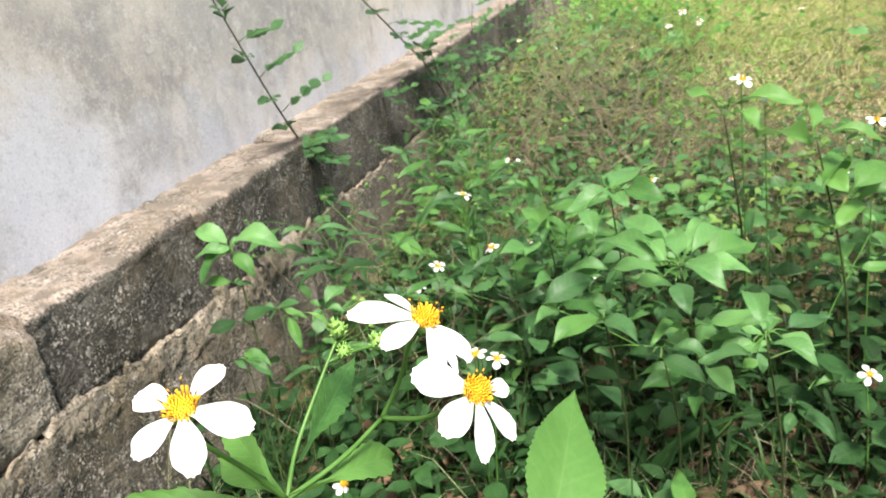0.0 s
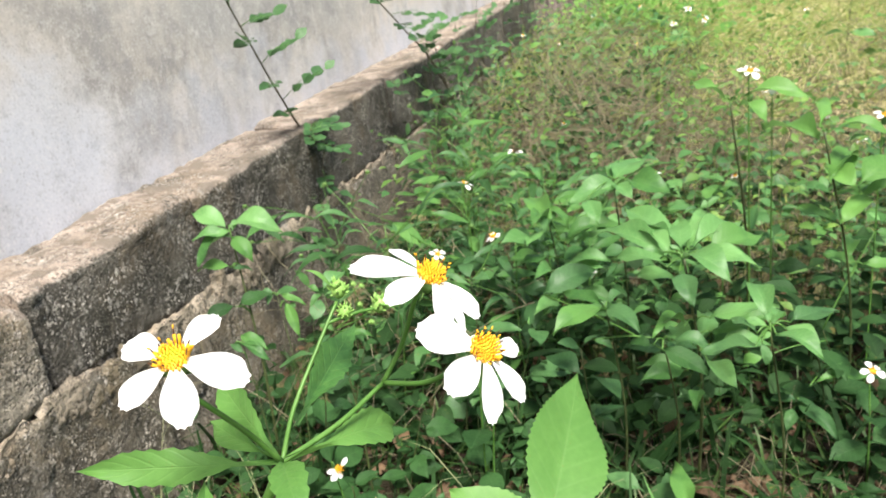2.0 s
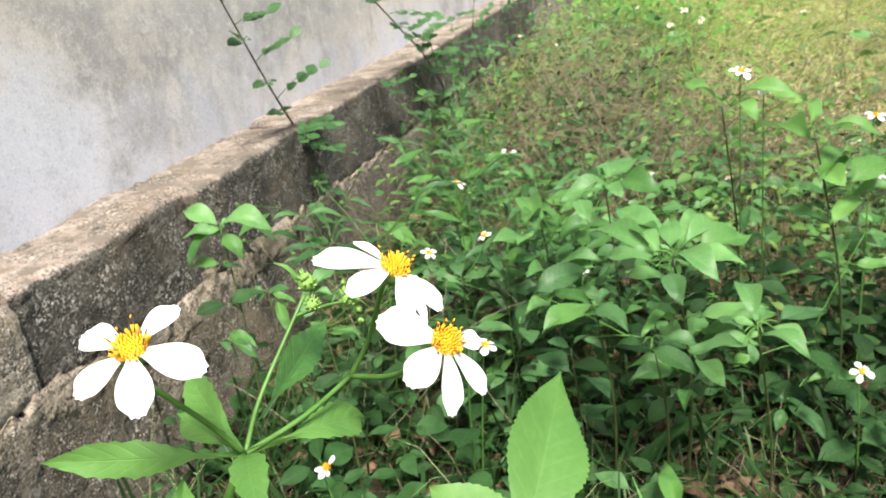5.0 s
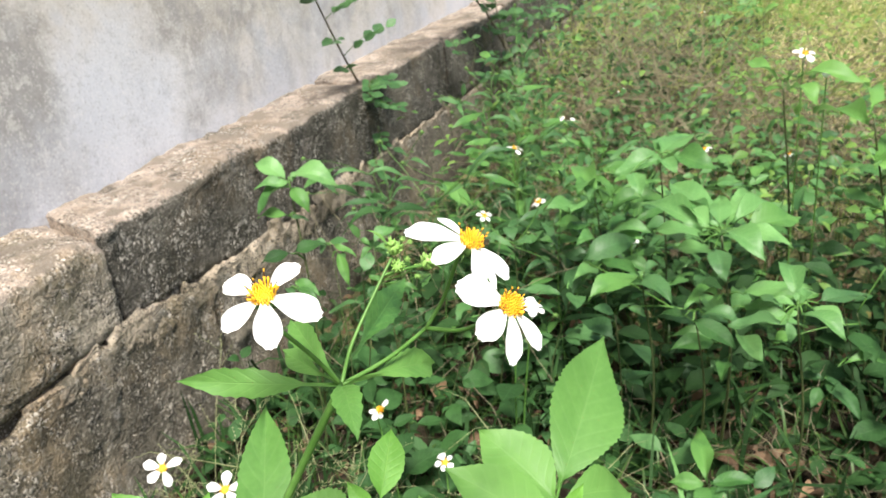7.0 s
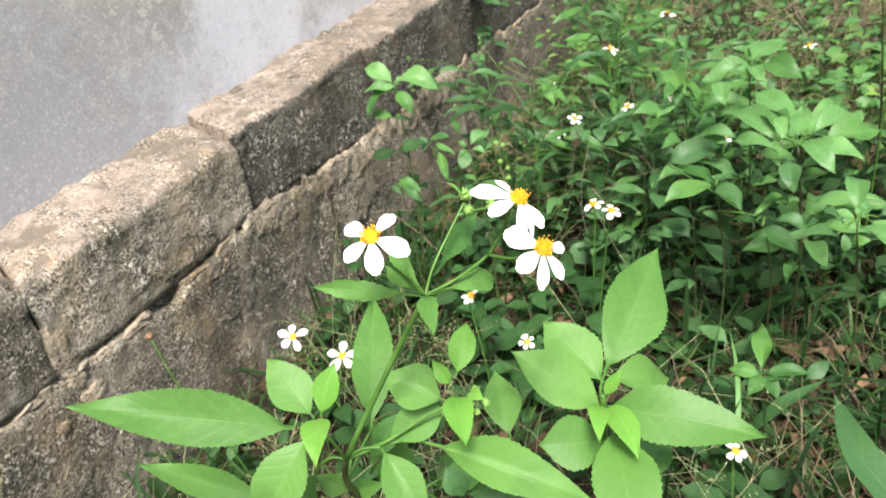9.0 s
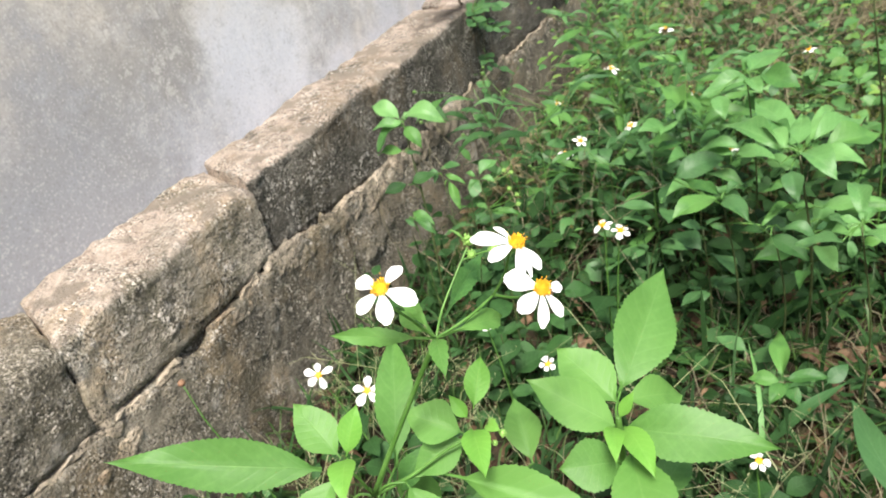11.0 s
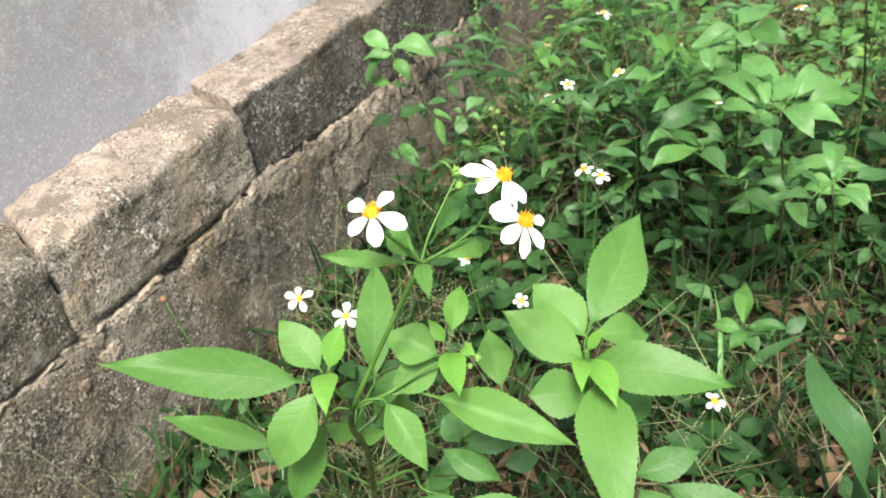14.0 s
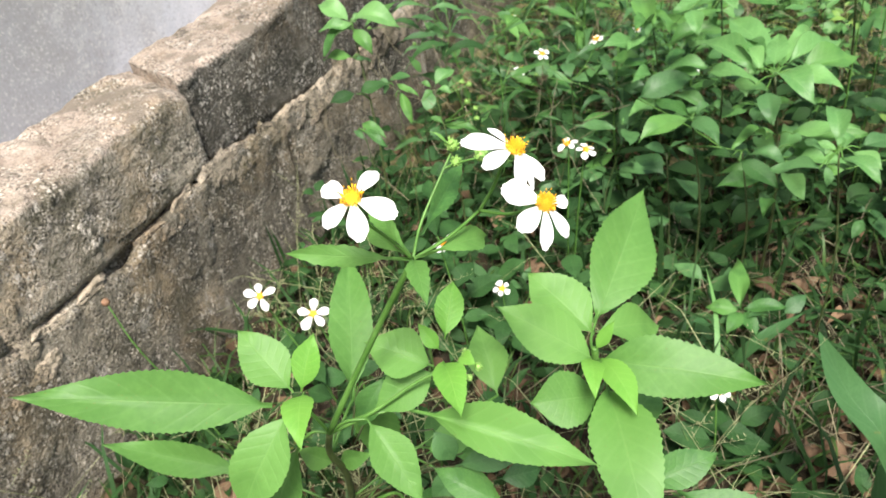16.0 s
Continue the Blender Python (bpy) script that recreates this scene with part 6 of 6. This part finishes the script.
def clumped(R, x0, x1, y0, y1, spread, count, seed):
    """A spot near one of some clump centres."""
    C = random.Random(seed + R.randrange(count))
    return C.uniform(x0, x1) + R.gauss(0, spread), C.uniform(y0, y1) + R.gauss(0, spread)


COVER_FRESH = leaf_material("cover_fresh", (0.07, 0.20, 0.03), (0.24, 0.46, 0.09), (0.3, 0.5, 0.15), 0.5, 0.6, 0.4, True)
leaf_cover("undergrowth", 4200, 7, lambda R: clumped(R, -0.40, 0.45, 3.6, 5.8, 0.15, 14, 40), lambda R, x, y: R.uniform(0.05, 0.5), lambda R: R.uniform(0.018, 0.042), COVER_FRESH, "fresh green leafy clumps in the yard")
leaf_cover("undergrowth", 900, 11, lambda R: clumped(R, -0.58, 0.0, 1.9, 4.0, 0.10, 30, 700), lambda R, x, y: R.uniform(0.02, 0.30), lambda R: R.uniform(0.018, 0.04), COVER_SHADE, "leaves at the foot of the wall, coloured dark for shade")
leaf_cover("undergrowth", 900, 8, lambda R: clumped(R, -0.55, 0.1, 2.2, 4.6, 0.10, 26, 80), lambda R, x, y: R.uniform(0.02, 0.42), lambda R: R.uniform(0.02, 0.042), COVER_MID, "dark leafy growth along the foot of the wall")
leaf_cover("undergrowth", 1700, 9, lambda R: clumped(R, -0.55, 0.9, 1.3, 3.2, 0.10, 44, 120), lambda R, x, y: R.uniform(0.08, 0.34), lambda R: R.uniform(0.012, 0.03), COVER_LIGHT, "small light green leaves of thin weeds")


def tangle(name, count, seed, spot, height, length, width, material, label):
    """One object of thin bent twigs that lie every way through one another."""
    R = random.Random(seed)
    verts, faces = [], []
    for n in range(count):
        x, y = spot(R)
        c = Vector((x, y, heave(x, y) + height(R)))
        d = Vector((R.uniform(-1, 1), R.uniform(-1, 1), R.uniform(-0.2, 1.6))).normalized() * length * R.uniform(0.4, 1.4)
        k = d.cross(Vector((R.uniform(-1, 1), R.uniform(-1, 1), R.uniform(-1, 1)))) * 0.22
        s_ = d.cross(Vector((0.6, -0.7, 0.3))).normalized() * width * R.uniform(0.6, 1.4)
        i = len(verts)
        for f in (0.0, 0.33, 0.67, 1.0):
            p = c + d * (f - 0.5) + k * f * (1 - f) * 2
            if p.z < 0.004:
                p.z = 0.004
            verts += [tuple(p - s_), tuple(p + s_)]
        faces += [(i, i + 1, i + 3, i + 2), (i + 2, i + 3, i + 5, i + 4), (i + 4, i + 5, i + 7, i + 6)]
    me = bpy.data.meshes.new(name)
    me.from_pydata(verts, [], faces)
    me.uv_layers.new(name="UVMap").data.foreach_set("uv", [0.25] * (2 * len(me.loops)))
    me.materials.append(material)
    return tagged(new(name, me), label, "dry stalks", kind="stuff")


tangle("dry_stalks", 10000, 10, lambda R: clumped(R, -0.5, 1.3, 1.9, 4.4, 0.2, 30, 160), lambda R: R.uniform(0.01, 0.26) * R.random() ** 0.5, 0.13, 0.0009, TWIG, "grey brown twiggy tangle of dead stalks")
tangle("dry_stalks", 22000, 12, lambda R: (lambda y: (R.uniform(0.2, 0.6 + 0.75 * y), y))(R.uniform(2.6, 9)), lambda R: R.uniform(0.01, 0.2), 0.14, 0.0008, DRY, "matted pale dry grass of the open yard")
tangle("dry_stalks", 2600, 16, lambda R: clumped(R, -0.45, 0.35, 2.0, 4.4, 0.13, 34, 420), lambda R: 0.02 + 0.34 * R.random() ** 1.3, 0.16, 0.0007, TWIG, "standing dead stalks and twigs along the wall")
tangle("grass", 11000, 13, lambda R: clumped(R, -0.5, 1.5, 1.9, 6.5, 0.28, 46, 260), lambda R: R.uniform(0.02, 0.3), 0.12, 0.0013, GRASS_LIGHT, "arching light green grass among dead stalks")
blades("grass", 1000, 6, lambda R: (R.uniform(-0.67, 0.7), R.uniform(0.0, 1.0)), lambda R, x, y: R.uniform(0.05, 0.17), 0.0032, COVER_SHADE, "broad dark grass blades over the soil", 1.5)

# ---- fallen leaves ----
DEAD_SHAPES = [leaf_mesh(r, 0, f, a, 0.06, 0.45, 0.06, 70 + i, rows=10, cols=3, tip=0.95, twist=tw, curl=c) for i, (r, f, a, tw, c) in enumerate(((0.5, 0.5, 0.2, 0.5, 0.5), (0.6, -0.3, 0.25, -0.6, -0.8), (0.42, 0.6, 0.12, 0.3, 0.9), (0.55, 0.2, 0.3, 0.8, 0.3)))]
for m in DEAD_SHAPES:
    m.materials.append(DEAD)


def dead_leaf(x, y, size, turn, tilt, shape, lift=0.012):
    ob = new("dead_leaf", DEAD_SHAPES[shape % 4])
    ob.matrix_world = pose(x, y, heave(x, y) + lift, tilt, 12 - tilt, turn) @ Matrix.Scale(size, 4)
    return tagged(ob, "curled dry brown fallen leaf on the soil", "dead leaf", "fallen leaves")


for n in range(110):
    x, y = R0.uniform(-0.62, 0.65), R0.uniform(0.1, 1.3)
    dead_leaf(x, y, R0.uniform(0.025, 0.055), R0.uniform(0, 360), R0.uniform(-25, 35), n, R0.uniform(0.006, 0.02))


for n in range(46):
    dead_leaf(R0.uniform(0.05, 0.6), R0.uniform(0.34, 0.95), R0.uniform(0.03, 0.055), R0.uniform(0, 360), R0.uniform(-15, 22), n, R0.uniform(0.010, 0.022))
for n, (x, y, s) in enumerate(((0.156, 0.929, 0.05), (-0.359, 0.863, 0.055), (0.167, 0.45, 0.06), (-0.556, 0.27, 0.05), (0.122, 0.559, 0.045), (-0.215, 0.421, 0.045), (0.07, 0.824, 0.05), (0.135, 0.922, 0.05), (0.053, 0.80, 0.05), (-0.43, 0.928, 0.05))):
    dead_leaf(x, y, s, 50 * n, 15 - 5 * (n % 4), n, 0.02)


# ---- dark shrubs at the far end of the yard ----
def far_shrub(x, y, h, spread, seed):
    R = random.Random(seed)
    owner = thing("bush", (x, y, heave(x, y)), "dense dark green bush at the edge of the yard", "bush", "far bushes")
    for k in range(4):
        a = R.uniform(0, 6.28)
        part("limb", tube(bmesh.new(), bend([Vector((x, y, -0.02)), Vector((x + math.cos(a) * spread * 0.3, y + math.sin(a) * spread * 0.3, h * 0.45)), Vector((x + math.cos(a) * spread * 0.6, y + math.sin(a) * spread * 0.6, h * 0.85))], 4), 0.03, 0.008, 6, owner.location), STEM_BROWN, owner)
    verts, faces = [], []
    for k in range(2600):
        a, r, z = R.uniform(0, 6.283), math.sqrt(R.random()), R.uniform(0.02, 1)
        w = spread * (0.45 + 0.55 * math.sin(math.pi * min(0.98, z ** 0.7))) * (1 + 0.3 * math.sin(3 * a + seed) * z)
        c = Vector((math.cos(a) * r * w, math.sin(a) * r * w, z * h * (0.9 + 0.2 * math.sin(2 * a + seed))))
        u = Vector((R.uniform(-1, 1), R.uniform(-1, 1), R.uniform(-0.6, 0.4))).normalized() * R.uniform(0.04, 0.09)
        v = u.cross(Vector((R.uniform(-0.5, 0.5), R.uniform(-0.5, 0.5), 1))).normalized() * u.length * 0.35
        i = len(verts)
        verts += [tuple(c - u), tuple(c + v + Vector((0, 0, 0.006))), tuple(c + u), tuple(c - v)]
        faces.append((i, i + 1, i + 2, i + 3))
    me = bpy.data.meshes.new("crown")
    me.from_pydata(verts, [], faces)
    uv = me.uv_layers.new(name="UVMap")
    uv.data.foreach_set("uv", [0.3] * (2 * len(me.loops)))
    part("crown", me, BUSH, owner)


BUSH = leaf_material("bush_dark", (0.02, 0.06, 0.015), (0.06, 0.14, 0.03), (0.1, 0.2, 0.05), 0.5, 0.2, 0.2, True)
for n, (x, y, h, s) in enumerate(((1.30, 6.75, 0.9, 0.55), (2.05, 6.3, 1.0, 0.6), (1.75, 8.0, 1.4, 0.7), (2.5, 7.4, 1.5, 0.8), (3.3, 8.3, 1.6, 0.9), (4.2, 7.6, 1.8, 1.1), (5.6, 7.6, 2.0, 1.2), (7.0, 6.0, 2.0, 1.3), (1.6, 11.5, 1.8, 1.2), (-0.4, 12, 1.8, 1.2), (3.2, 11.0, 2.0, 1.3), (5.2, 10.5, 2.0, 1.3))):
    far_shrub(x, y, h, s, 900 + n)


# ---- the tree at the end of the wall ----
def trunk_tree(x, y, r):
    owner = thing("tree", (x, y, heave(x, y)), "old tree with a thick grey furrowed trunk beside the wall", "tree")
    bm = bmesh.new()
    n = 28
    rings = []
    for k in range(14):
        z = -0.05 + 0.2 * k
        flare = 1 + 0.5 * math.exp(-z * 4)
        rings.append([bm.verts.new((r * flare * (1 + 0.14 * noise.noise((math.cos(a) * 2.5, math.sin(a) * 2.5, z * 0.7))) * math.cos(a), r * flare * (1 + 0.14 * noise.noise((math.cos(a) * 2.5, math.sin(a) * 2.5, z * 0.7))) * math.sin(a), z)) for a in (2 * math.pi * i / n for i in range(n))])
    for a, b in zip(rings, rings[1:]):
        for i in range(n):
            bm.faces.new((a[i], a[(i + 1) % n], b[(i + 1) % n], b[i])).smooth = True
    part("trunk", bm, BARK, owner)
    R = random.Random(5)
    top = Vector((x, y, 2.5))
    ends = []
    for k in range(6):
        a = k * 1.05
        e = top + Vector((math.cos(a) * 1.1, math.sin(a) * 1.1, R.uniform(0.6, 1.4)))
        ends.append(e)
        part("limb", tube(bmesh.new(), bend([top - Vector((0, 0, 0.1)), top.lerp(e, 0.5) + Vector((0, 0, 0.2)), e], 4), r * 0.45, 0.03, 8, owner.location), BARK, owner)
    verts, faces = [], []
    for e in ends:
        for k in range(700):
            c = e - owner.location + Vector((R.gauss(0, 0.5), R.gauss(0, 0.5), R.gauss(0.1, 0.35)))
            u = Vector((R.uniform(-1, 1), R.uniform(-1, 1), R.uniform(-0.7, 0.3))).normalized() * R.uniform(0.03, 0.06)
            v = u.cross(Vector((R.uniform(-0.5, 0.5), R.uniform(-0.5, 0.5), 1))).normalized() * u.length * 0.45
            i = len(verts)
            verts += [tuple(c - u), tuple(c + v), tuple(c + u), tuple(c - v)]
            faces.append((i, i + 1, i + 2, i + 3))
    me = bpy.data.meshes.new("crown")
    me.from_pydata(verts, [], faces)
    me.uv_layers.new(name="UVMap").data.foreach_set("uv", [0.3] * (8 * len(faces)))
    part("crown", me, BUSH, owner)


trunk_tree(-0.72, 6.6, 0.30)


# ---- a red seed ball on a thin stalk by the wall ----
def red_ball():
    at = Vector((-0.597, 0.331, 0.284))
    owner = thing("seed_ball_stalk", (-0.545, 0.365, heave(-0.545, 0.365)), "thin green stalk with a small reddish round head", "plant")
    line = bend([owner.location - Vector((0, 0, 0.01)), Vector((-0.560, 0.345, 0.12)), Vector((-0.578, 0.328, 0.219)), at], 5)
    part("stem", tube(bmesh.new(), line, 0.0012, 0.0008, 5, owner.location), STEM, owner)
    bm = bmesh.new()
    bmesh.ops.create_icosphere(bm, subdivisions=2, radius=0.0045)
    for v in bm.verts:
        v.co *= 1 + 0.14 * noise.noise(v.co * 900)
    part("seed_ball", smooth(bm), REDDISH, owner, "reddish brown round head", Matrix.Translation(at - owner.location))


REDDISH = plain_plant("reddish_head", (0.14, 0.075, 0.04), (0.28, 0.16, 0.095), 0.7, 500)
red_ball()


# ---- fine grasses gone to seed over the soil ----
def panicle(x, y, h, lean, seed):
    """A thin grass stalk with an open, beaded seed panicle."""
    R = random.Random(seed)
    at = Vector((x, y, heave(x, y)))
    owner = thing("grass_panicle", at, "thin pale grass stalk with a fine open seed panicle", "grass", "seeding grasses")
    top = at + Vector((math.cos(lean) * h * 0.45, math.sin(lean) * h * 0.45, h))
    line = bend([at - Vector((0, 0, 0.01)), at.lerp(top, 0.5) + Vector((0, 0, h * 0.08)), top], 7)
    part("stem", tube(bmesh.new(), line, 0.0006, 0.0003, 4, at), STRAW_GREEN, owner)
    bm = bmesh.new()
    for k in range(9):
        p = line[6 + k % 8]
        a = R.uniform(0, 6.283)
        d = Vector((math.cos(a), math.sin(a), R.uniform(0.3, 1.0))).normalized() * h * R.uniform(0.12, 0.26)
        tube(bm, [p, p + d * 0.5, p + d + Vector((0, 0, -0.004))], 0.00028, 0.0002, 3, at)
        for q in range(5):
            e = p + d * (0.4 + 0.15 * q)
            tube(bm, [e, e + Vector((R.uniform(-1, 1), R.uniform(-1, 1), 0.8)) * 0.0028], 0.0007, 0.0003, 4, at)
    part("panicle", bm, STRAW_GREEN, owner, "pale open seed panicle")


STRAW_GREEN = plain_plant("straw_green", (0.22, 0.24, 0.11), (0.42, 0.42, 0.24), 0.6, 90, 0.2)
for n in range(46):
    panicle(R0.uniform(-0.62, -0.12) if n < 34 else R0.uniform(-0.1, 0.35), R0.uniform(0.16, 0.62), R0.uniform(0.10, 0.24), R0.uniform(0, 6.28), 1500 + n)
blades("dry_stalks", 170, 11, lambda R: (R.uniform(-0.66, 0.3), R.uniform(0.08, 0.7)), lambda R, x, y: R.uniform(0.08, 0.22), 0.0006, STRAW_GREEN, "pale thin stalks lying over the soil", 2.2)
broad_blade([(-0.04, 0.318, 0.03), (-0.01, 0.333, 0.068), (0.021, 0.343, 0.07), (0.075, 0.367, 0.055)], 0.012, YELLOWING)
tangle("dry_stalks", 900, 14, lambda R: (R.uniform(-0.1, 0.6), R.uniform(0.28, 0.95)), lambda R: R.uniform(0.004, 0.045), 0.09, 0.0005, TWIG, "thin dead twigs and straw on the soil")
tangle("dry_stalks", 380, 15, lambda R: (R.uniform(-0.64, -0.2), R.uniform(0.8, 2.0)), lambda R: R.uniform(0.02, 0.26), 0.12, 0.0004, TWIG, "thin dead stalks among the weeds along the wall")
